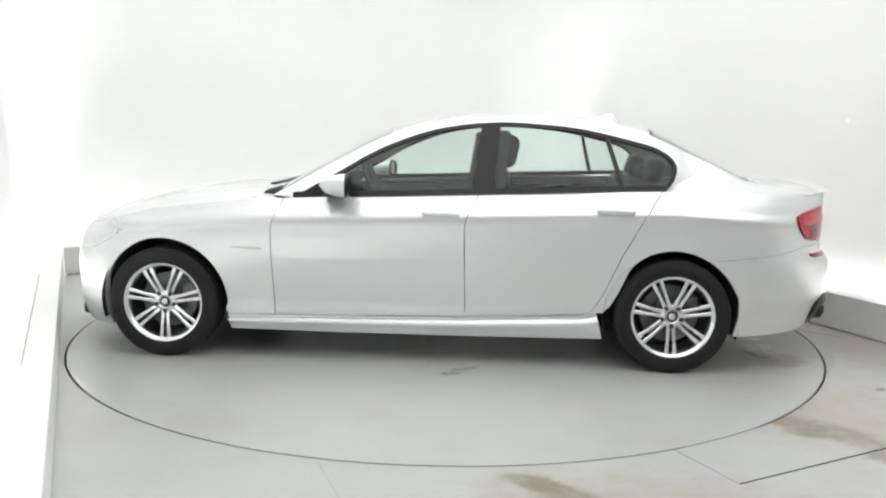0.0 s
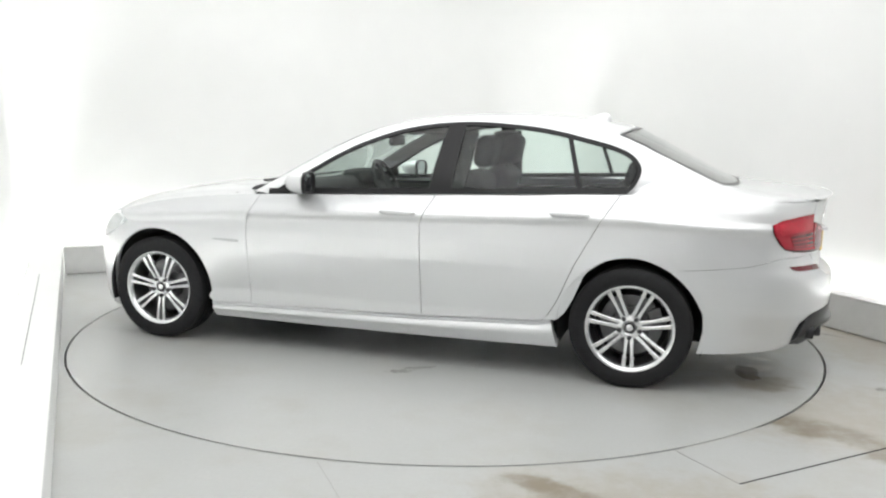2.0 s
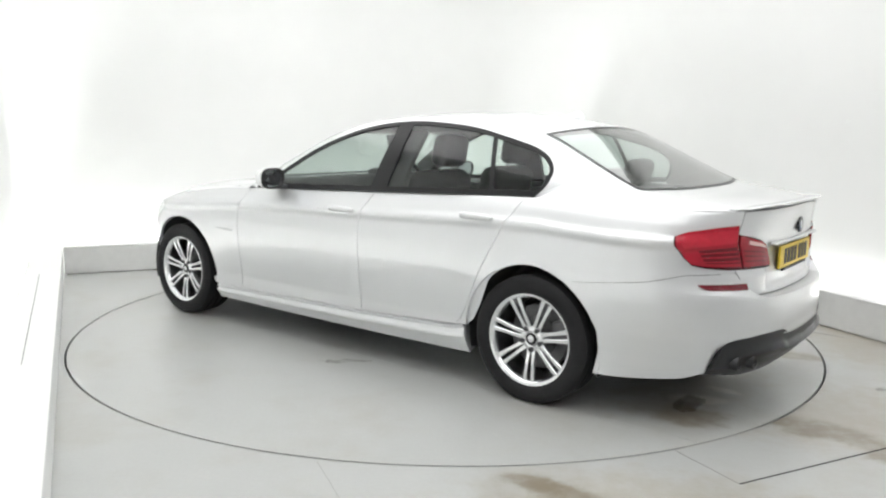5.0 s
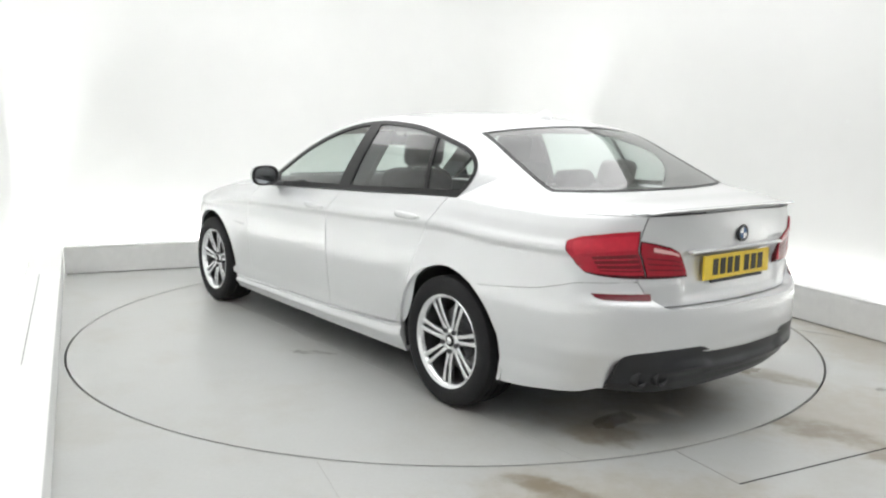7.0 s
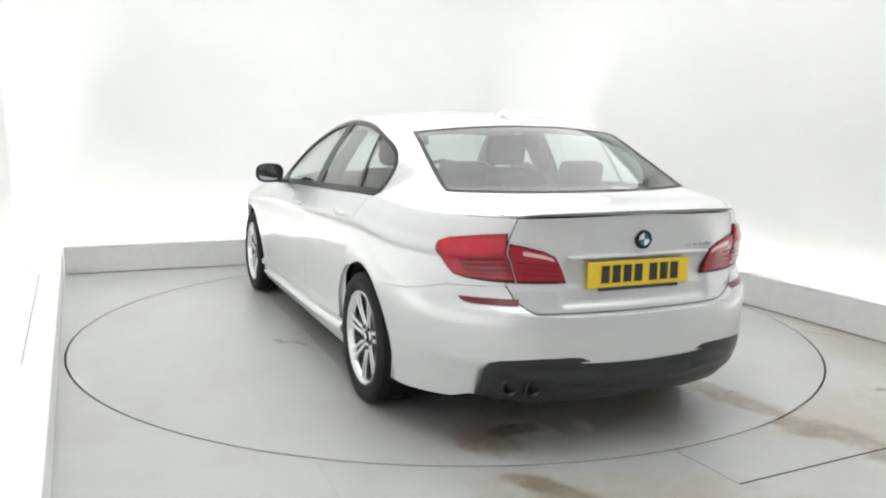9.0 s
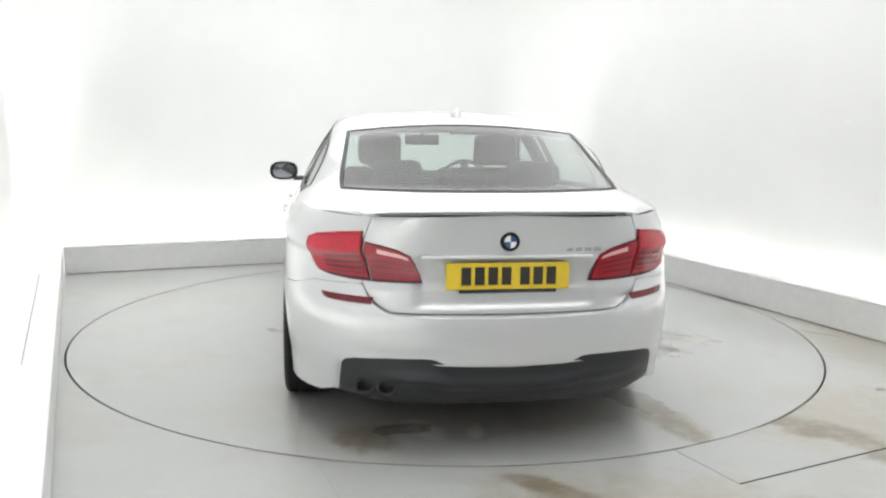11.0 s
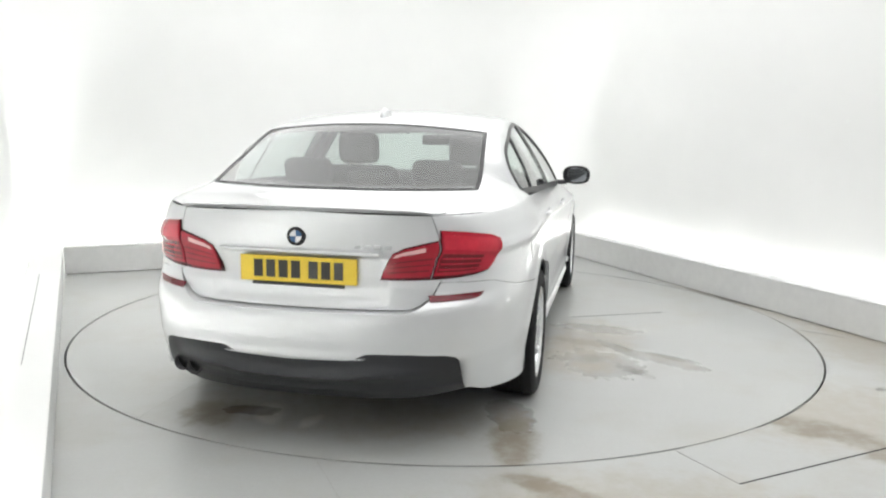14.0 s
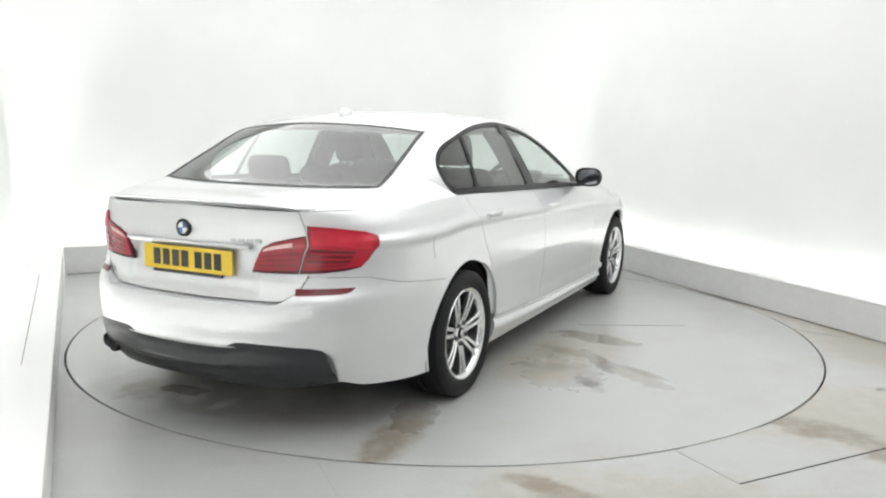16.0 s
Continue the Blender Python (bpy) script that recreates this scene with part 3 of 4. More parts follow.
def body_parts(car):
    s6 = s_at_y(0.60)
    sides = (1, -1)
    # shared outlines in (s, z)
    door_f = [(0.815, 0.272), (0.822, 0.48), (0.832, 0.68), (0.832, 0.80), (0.80, 0.885), (0.765, float(soft(TOP, 0.765, 0.15)))]
    door_b = [(-0.302, 0.297), (-0.295, 0.60), (-0.29, 0.83), (-0.315, 0.90), (-0.37, float(soft(TOP, -0.37, 0.15)))]
    door_r = [(-1.0, 0.330), (-1.04, 0.363), (-1.09, 0.45), (-1.18, 0.66), (-1.30, 0.88), (-1.40, float(soft(TOP, -1.40, 0.15)))]
    g = 0.0022

    def shift(c, d):
        return [(a + d, b) for a, b in c]

    for side in sides:
        # front wing
        bottom = [(0.815 + g, 0.272), (1.10, 0.2705)] + arc(ARCH_F, ARCH_RAD, 188.5, 33, 40)
        top = top_line(0.765 + g, 1.80, 20)
        panel("front_wing", skin(bottom, top, shift(door_f, g), [bottom[-1], (1.815, 0.62), (1.80, 0.70), top[-1]], 90, 48), PAINT, car, side=side)
        # bumper, front
        bot = [(1.872, 0.165), (2.1, 0.155), (S_FRONT, 0.165)]
        top = [(1.815, 0.62), (1.95, 0.615), (2.2, 0.60), (S_FRONT, 0.66)]
        if side > 0:
            panel("front_bumper", whole(skin(bot, top, [(1.872, 0.165), (1.874, 0.335), (1.842, 0.47), (1.797, 0.56), (1.815, 0.62)], [(S_FRONT, 0.165), (S_FRONT, 0.66)], 36, 24)), PAINT, car, outward=(1, 0, 0))
        # headlight
        tl = top_line(1.80, S_FRONT, 20, -0.006)
        hb = s_at_y(0.50, True)
        head_top = [(1.76, 0.755)] + [(s, z) for s, z in tl if 1.86 < s < hb] + [(hb, 0.74)]
        bot = [(1.76, 0.745), (1.86, 0.685), (1.98, 0.628), (2.2, 0.618), (hb, 0.64)]
        if side > 0:
            panel("nose_panel", whole(skin([(1.80, 0.62), (1.95, 0.615), (2.2, 0.60), (S_FRONT, 0.66)], top_line(1.80, S_FRONT, 20), [(1.80, 0.62), (1.80, float(soft(TOP, 1.80, 0.15)))], [(S_FRONT, 0.66), (S_FRONT, float(soft(TOP, S_FRONT, 0.15)))], 30, 10)), PAINT, car, lift=-0.001, outward=(1, 0, 0))
        lamp = panel("headlight", skin(bot, head_top, [bot[0], head_top[0]], [bot[-1], head_top[-1]], 24, 10), ALLOY, car, "clear glass headlight with a bright reflector", side=side, outward=(0.6, 0.6, 0), lift=0.003)
        panel("reflector_bowl", skin(bot, head_top, [bot[0], head_top[0]], [bot[-1], head_top[-1]], 24, 12)[2:-1, 1:-1], WHITE_ENAMEL, lamp, side=side, outward=(0.6, 0.6, 0), lift=0.006, flange=0.004)
        panel("lens", skin(bot, head_top, [bot[0], head_top[0]], [bot[-1], head_top[-1]], 24, 10), CLEAR_LENS, lamp, side=side, outward=(0.6, 0.6, 0), lift=0.009, flange=0.006)
        # side flash on the wing
        fl = [(0.885, 0.660), (0.95, 0.659), (1.07, 0.669)]
        ft = [(0.885, 0.672), (0.95, 0.676), (1.07, 0.674)]
        panel("wing_trim", skin(fl, ft, [fl[0], ft[0]], [fl[-1], ft[-1]], 10, 4), LETTERING, car, "slim grey side flash", side=side, lift=0.004, flange=0.004)
        # doors
        top = top_line(0.765 - g, -0.37 + g, 24)
        door = panel("front_door", skin([(0.815 - g, 0.272), (0.3, 0.284), (-0.302 + g, 0.297)], top, shift(door_f, -g), shift(door_b, g), 36, 80), PAINT, car, side=side)
        handle(door, -0.155, 0.892, side)
        top = top_line(-0.37 - g, -1.40 + g, 24)
        door = panel("rear_door", skin([(-0.302 - g, 0.297), (-0.7, 0.314), (-1.0 + g, 0.330)], top, shift(door_b, -g), shift(door_r, g), 36, 80), PAINT, car, side=side)
        handle(door, -1.14, 0.925, side)
        # sill skirt
        bot = [(1.085, 0.178), (0.4, 0.172), (-0.4, 0.174), (-1.095, 0.182)]
        top = [(1.10, 0.257), (0.4, 0.271), (-0.3, 0.286), (-0.98, 0.316), (-1.055, 0.335)]
        P = skin(bot, top, [bot[0], top[0]], [bot[-1], top[-1]], 50, 16)
        w = np.linspace(0, 1, 16)[None, :]
        P[..., 1] += 0.007 * np.exp(-((w - 0.58) / 0.12) ** 2) - 0.012 * np.exp(-((w - 0.86) / 0.09) ** 2)
        panel("side_skirt", P, PAINT, car, side=side, lift=0.004, flange=0.05)
        # rear quarter
        arch = arc(ARCH_R, ARCH_RAD, 2, 118, 34)
        bottom = [(-1.0 - g, 0.330), (-1.06, 0.338)] + arch + [(-1.75, 0.672), (-2.1, 0.720), (-2.28, 0.762), (s6 - 0.012, 0.772)]
        top = top_line(-1.40 - g, -2.2, 16) + [(s6, 1.05)]
        panel("rear_quarter", skin(bottom, top, shift(door_r, -g), [(s6 - 0.012, 0.772), (s6, 0.81), (s6, 1.05)], 90, 60), PAINT, car, side=side, outward=(-0.3, 0.8, 0))
        if side < 0:
            fb, ft = [(-1.655, 0.775), (-1.845, 0.785)], [(-1.655, 0.893), (-1.845, 0.897)]
            panel("fuel_flap", skin(fb, ft, [fb[0], (-1.645, 0.83), ft[0]], [fb[-1], (-1.855, 0.84), ft[-1]], 12, 10), PAINT, car, side=side, lift=0.0015, flange=0.003)
        # reflector in the bumper
        ra, rb = s_at_y(0.752), s_at_y(0.556)
        rbm, rtp = [(ra - 0.014, 0.705), (ra - 0.04, 0.696), (rb, 0.694)], [(ra, 0.721), (ra - 0.05, 0.721), (rb - 0.010, 0.720)]
        panel("reflector", skin(rbm, rtp, [rbm[0], rtp[0]], [rbm[-1], rtp[-1]], 12, 4), RED_INNER, car, "dark red bumper reflector", side=side, outward=(-1, 0.3, 0), lift=0.005, flange=0.006)
        tail_lamp(car, side)
        # roof rail and pillars with the rear shoulder
        inner = [tuple(house(x, z)) for x, z in smooth_curve(DLO_TOP, 70)]
        inner += [tuple(ring(x, z)) for x, z in top_line(-1.46, -2.2, 12)] + [tuple(ring(s6, 1.05))]
        outer = smooth_curve(RAIL, 80)
        i_, o_ = match(inner, outer)
        v = np.linspace(0, 1, 12)[None, :, None]
        P = i_[:, None] * (1 - v) + o_[:, None] * v
        gap = np.linalg.norm(o_ - i_, axis=1)[:, None, None]
        n = np.cross(np.gradient(i_, axis=0), o_ - i_)
        n /= np.linalg.norm(n, axis=1, keepdims=True)
        n *= np.sign(n[:, 1:2])
        P = P + n[:, None] * (4 * v * (1 - v)) * gap * np.clip(0.07 - 0.16 * (gap - 0.08), 0.02, 0.07)
        panel("roof_rail", P, PAINT, car, side=side, outward=(0, 0.8, 0.5), flange=0.0)
        panel("pillar_lining", P[4:-16], CABIN_GREY, car, side=side, outward=(0, 0.8, 0.5), lift=-0.014, flange=0.0)
        # windows: black surround, panes, pillars
        side_windows(car, side)
        wheel_arch(car, ARCH_F, side)
        wheel_arch(car, ARCH_R, side)
        door_mirror(car, side)
    # rear bumper, one piece
    tops = [(-1.664, 0.667), (-1.75, 0.670), (-2.1, 0.718), (-2.28, 0.760), (s6 - 0.011, 0.770), (s6 - 0.042, 0.709), (s6 - 0.088, 0.674), (s6 - 0.13, 0.654), (S_REAR, 0.650)]
    bots = [(-1.855, 0.235), (-2.0, 0.246), (-2.15, 0.262), (-2.30, 0.276), (s_at_y(0.725), 0.300), (s_at_y(0.5), 0.300), (S_REAR, 0.300)]
    lefts = [bots[0]] + arc(ARCH_R, ARCH_RAD, 176, 119, 12)
    lefts[-1] = tops[0]
    P = skin(bots, tops, lefts, [bots[-1], tops[-1]], 70, 44)
    # faint swage along the lower part
    P[..., 0] -= 0.007 * np.exp(-((P[..., 2] - 0.455) / 0.03) ** 2)
    k = 1 / (1 + np.exp((P[..., 2] - 0.425) / 0.008)) / (1 + np.exp((P[..., 1] - 0.685) / 0.008))
    P[..., 0] += 0.035 * k
    # ledge that runs in under the boot lid
    q = np.clip((0.66 - P[:, -1, 1]) / 0.12, 0, 1)[:, None]
    step = np.array([[1.0, -0.12, 0.02]])
    P = np.concatenate([P] + [(P[:, -1] + q * step * d)[:, None] for d in (0.008, 0.05, 0.11)], 1)
    panel("rear_bumper", whole(P), PAINT, car, outward=(-1, 0, 0))
    # diffuser insert
    dt = [(s_at_y(0.682), 0.440), (s_at_y(0.668), 0.458), (s_at_y(0.63), 0.470), (s_at_y(0.5), 0.482), (s_at_y(0.36), 0.486), (s_at_y(0.315), 0.484), (s_at_y(0.25), 0.456), (S_REAR, 0.448)]
    db = [(s_at_y(0.70), 0.298), (s_at_y(0.5), 0.272), (S_REAR, 0.268)]
    P = skin(db, dt, [db[0], (s_at_y(0.693), 0.38), dt[0]], [db[-1], dt[-1]], 50, 18)
    w = np.linspace(0, 1, 18)[None, :]
    P[..., 0] -= 0.026 * np.clip((0.62 - P[..., 1]) / 0.2, 0, 1) * np.exp(-((w - 0.58) / 0.13) ** 2) - 0.030 * np.clip(0.25 - w, 0, 1) * 4
    panel("diffuser", whole(P), GREY_PLASTIC, car, "dark grey plastic rear diffuser", outward=(-1, 0, 0), lift=0.006, flange=0.03)
    rail = smooth_curve(RAIL, 161)
    near = lambda p: int(np.argmin(np.linalg.norm(rail - np.array(p), axis=1)))
    iw, ir, ib = near(RAIL[W_CUT]), near(RAIL[R_CUT]), near(RAIL[B_CUT])
    mir = lambda c: c * np.array([1, -1, 1])

    def across(corner, mid, n=25, power=2.0):
        """A bowed line from a corner over the middle to its mirror image."""
        t = np.linspace(1, -1, n)[:, None]
        c, m = np.array(corner), np.array(mid)
        out = m + (c - m) * np.abs(t) ** power
        out[:, 1] = c[1] * t[:, 0]
        return out

    cowl = across(rail[0], (0.94, 0, 0.985))
    header = across(rail[iw], (0.205, 0, 1.372))
    tailh = across(rail[ir], (-1.42, 0, 1.390))
    base = across(rail[ib], (-2.03, 0, 1.108), power=2.6)
    lip = across(rail[-1], (-2.488, 0, 1.078), power=2.6)
    full = lambda name, b, t, l, r, mat, label="", up=(0, 0, 1), nu=30, nv=30, flange=0.012, lift=0.0: panel(name, coons(b, t, l, r, nu, nv), mat, car, label, outward=up, flange=flange, lift=lift)
    full("roof", tailh, header, rail[iw:ir + 1][::-1], mir(rail[iw:ir + 1][::-1]), PAINT, nv=40)
    full("windscreen", cowl, header, rail[:iw + 1], mir(rail[:iw + 1]), FRONT_GLASS, "clear laminated windscreen", up=(1, 0, 1), lift=0.003, flange=0.004)
    full("rear_window", base, tailh, rail[ir:ib + 1][::-1], mir(rail[ir:ib + 1][::-1]), REAR_GLASS, "grey-green tinted rear window", up=(-1, 0, 1), lift=0.002, flange=0.004)
    glass_border(car, coons(base, tailh, rail[ir:ib + 1][::-1], mir(rail[ir:ib + 1][::-1]), 61, 41), "rear_window_seal")
    # boot lid: deck and rear face
    lid = full("boot_lid", lip, base, rail[ib:][::-1], mir(rail[ib:][::-1]), PAINT, nv=24)
    sg = s6 - 0.004
    low = [(sg, 0.81), (sg - 0.013, 0.767), (sg - 0.045, 0.714), (sg - 0.09, 0.680), (sg - 0.13, 0.660), (S_REAR, 0.657)]
    q = coons(low, [(sg, 1.05), (S_REAR, 1.065)], [(sg, 0.81), (sg, 1.05)], [(S_REAR, 0.657), (S_REAR, 1.065)], 56, 44)
    face = ring(q[..., 0], np.maximum(q[..., 1], 0.75))
    face[..., 2] = q[..., 1]
    # hollow for the number plate
    yy, zz = face[..., 1], face[..., 2]
    hollow = 1 / (1 + np.exp((np.abs(yy) - 0.375) / 0.008)) / (1 + np.exp((np.abs(zz - 0.785) - 0.100) / 0.006))
    face[..., 0] += 0.018 * hollow
    panel("lid_face", whole(face), PAINT, lid, outward=(-1, 0, 0), degrees=40)
    # lip joining deck and face, and the spoiler on it
    ys = np.linspace(-0.56, 0.56, 47)
    prof = [(0.085, 0.000), (0.05, 0.006), (0.015, 0.009), (-0.016, 0.012), (-0.030, 0.010), (-0.026, 0.004), (0.000, -0.004), (0.03, -0.012)]
    P = []
    for y in ys:
        e = 1 - min(1, max(0, (abs(y) - 0.46) / 0.10)) ** 2 * 0.92
        cx = float(ring(s_at_y(abs(y)), 1.055)[0]) + 0.012
        cz = 1.074 - 0.014 * (abs(y) / 0.6) ** 2.6
        P.append([(cx + a * (0.5 + 0.5 * e), y, cz + b * e) for a, b in prof])
    panel("boot_spoiler", np.array(P), PAINT, lid, outward=(-0.3, 0, 1), flange=0.0)
    # bonnet
    hs = [tuple(ring(x, z)) for x, z in top_line(0.80, 1.80, 20)]
    hf = [tuple(ring(s, z)) for s, z in top_line(1.80, S_FRONT, 24)]
    mid = smooth_curve([(x, 0, z) for x, z in HOOD_MID], 30)
    mid = np.vstack([mid, [hf[-1]]])
    rear = [hs[0], tuple(rail[0])] + [tuple(p) for p in cowl[1:13]]
    P = coons(rear, hf, hs, mid, 26, 40)
    u = np.linspace(0, 1, 40)[None, :]
    v = np.linspace(0, 1, 26)[:, None]
    P[..., 2] += 0.018 * np.sin(math.pi * v) * np.sin(math.pi * u) + 0.012 * np.exp(-((v - 0.35) / 0.12) ** 2) * np.sin(math.pi * u) ** 0.7
    panel("bonnet", whole(P), PAINT, car, outward=(0, 0, 1))


def match(inner, outer, n=110):
    """Pairs up two long curves by the way they run."""
    a, b = resample(inner, 400), resample(outer, 400)
    # anchor pairs: front tips, top of the arch, rear window top, rear ends
    ka = [0, int(np.argmin(np.abs(a[:, 0] + 0.5) - 0.0 * a[:, 2] + (a[:, 2] < 1.2) * 9)), int(np.argmin(np.hypot(a[:, 0] + 1.15, a[:, 2] - 1.335))), int(np.argmin(np.hypot(a[:, 0] + 1.494, a[:, 2] - 1.172))), int(np.argmin(np.hypot(a[:, 0] + 1.445, a[:, 2] - 1.04))), int(np.argmin(np.hypot(a[:, 0] + 1.9, a[:, 2] - 1.046))), 399]
    kb = [0, int(np.argmin(np.abs(b[:, 0] + 0.5))), int(np.argmin(np.abs(b[:, 0] + 1.15))), int(np.argmin(np.abs(b[:, 0] + 1.55))), int(np.argmin(np.abs(b[:, 0] + 1.75))), int(np.argmin(np.abs(b[:, 0] + 2.03))), 399]
    t = np.linspace(0, len(ka) - 1, n)
    ia, ib = np.interp(t, range(len(ka)), ka), np.interp(t, range(len(kb)), kb)
    pick = lambda c, i: np.stack([np.interp(i, np.arange(400), c[:, k]) for k in range(3)], 1)
    return pick(a, ia), pick(b, ib)


def glass_border(car, P, name):
    """The black band printed round a bonded pane."""
    n = normals(P)
    if n[..., 2].mean() < 0:
        n = -n
    Q = P + n * 0.0045
    nu, nv = P.shape[:2]
    w = 2
    verts = [v for row in Q for v in row]
    faces = [(i * nv + j, (i + 1) * nv + j, (i + 1) * nv + j + 1, i * nv + j + 1) for i in range(nu - 1) for j in range(nv - 1)
             if i < w - 1 or i >= nu - w or j < w - 1 or j >= nv - w]
    add(name, mesh_from(name, verts, faces), BLACK_GLOSS, car, "black rubber glass surround")


def handle(door, x, z, side):
    s = np.linspace(-0.5, 0.5, 15)
    P = []
    for u in s:
        c = ring(x + 0.225 * u, z + 0.004 * u)
        e = (1 - (abs(u) * 2) ** 4) ** 0.5
        row = []
        for a in np.linspace(0, 2 * math.pi, 11):
            row.append((c[0], c[1] + 0.004 + 0.022 * e + 0.011 * e * math.cos(a), c[2] + 0.018 * e * math.sin(a) * (1.0 + 0.2 * u)))
        P.append(row)
    v, f = sheet(np.array(P), 0.0)
    v = v if side > 0 else mirrored(v)
    h = add("handle", mesh_from("handle", v, f), PAINT, door)
    # hollow behind the grip
    q = coons([(x - 0.07, z - 0.032), (x + 0.07, z - 0.032)], [(x - 0.07, z + 0.004), (x + 0.07, z + 0.004)], [(x - 0.07, z - 0.032), (x - 0.085, z - 0.014), (x - 0.07, z + 0.004)], [(x + 0.07, z - 0.032), (x + 0.085, z - 0.014), (x + 0.07, z + 0.004)], 12, 8)
    P = ring(q[..., 0], q[..., 1])
    panel("grip_hollow", P, PAINT, door, side=side, lift=0.0015, flange=0.002)


def tail_lamp(car, side):
    """Outer lamp on the wing and inner lamp on the boot lid."""
    def patch(b, t, l, r, nu=48, nv=27):
        return skin(b, t, l, r, nu, nv)
    split_t, split_b = s_at_y(0.610), s_at_y(0.553)
    X = s_at_x
    out = (-0.8, 0.5, 0)
    a = [(X(-2.235), 0.806), (X(-2.28), 0.794), (split_b + 0.1, 0.786), (split_b, 0.783)]
    b = [(X(-2.158), 0.934), (X(-2.2), 0.958), (X(-2.30), 0.980), (split_t, 0.990)]
    l = [a[0], (X(-2.203), 0.840), (X(-2.168), 0.895), b[0]]
    P = patch(a, b, l, [a[-1], b[-1]])
    lamp = panel("tail_lamp", P, RED_DEEP, car, "red tail lamp with dark curved bars, unlit", side=side, outward=out, lift=0.004, flange=0.02)
    panel("lens", P[1:-1, 2:], RED_OUTER, lamp, side=side, outward=out, lift=0.010, flange=0.006)
    panel("upper_lens", P[5:-2, 16:-2], RED_STRIP, lamp, side=side, outward=out, lift=0.0125, flange=0.004)
    panel("lower_lens", P[14:-2, 4:15], RED_INNER, lamp, side=side, outward=out, lift=0.0112, flange=0.003)
    for v0 in (5, 8, 11):
        panel("light_bar", P[9 + v0 // 2:-3, v0:v0 + 2], RED_OUTER, lamp, side=side, outward=out, lift=0.0135, flange=0.004)
    si = s_at_y(0.352)
    out = (-1, 0.1, 0)
    a2 = [(split_b - 0.003, 0.783), (si + 0.05, 0.782), (si, 0.784)]
    b2 = [(s_at_y(0.597) - 0.003, 0.948), (s_at_y(0.53), 0.936), (s_at_y(0.45), 0.918), (s_at_y(0.400), 0.895)]
    P2 = patch(a2, b2, [a2[0], b2[0]], [a2[-1], (si + 0.012, 0.82), b2[-1]])
    lamp2 = panel("boot_lamp", P2, RED_DEEP, car, "red inner tail lamp on the boot lid", side=side, outward=out, lift=0.004, flange=0.02)
    panel("lens", P2[1:-1, 2:-1], RED_MID, lamp2, side=side, outward=out, lift=0.010, flange=0.006)
    panel("reversing_lens", P2[14:-4, 20:-3], CHROME_SOFT, lamp2, "pale clear reversing lens", side=side, outward=out, lift=0.0125, flange=0.003)
    for v0 in (6, 10, 14):
        panel("light_bar", P2[4:-5, v0:v0 + 1 + 1], RED_INNER, lamp2, side=side, outward=out, lift=0.0118, flange=0.002)


def dlo_low(x):
    return float(soft(TOP, x, 0.15)) + 0.002


def inside_curve(x):
    """Height of the window outline's upper edge at x."""
    c = smooth_curve(DLO_TOP[:14], 200)
    return float(np.interp(x, c[::-1, 0], c[::-1, 1]))


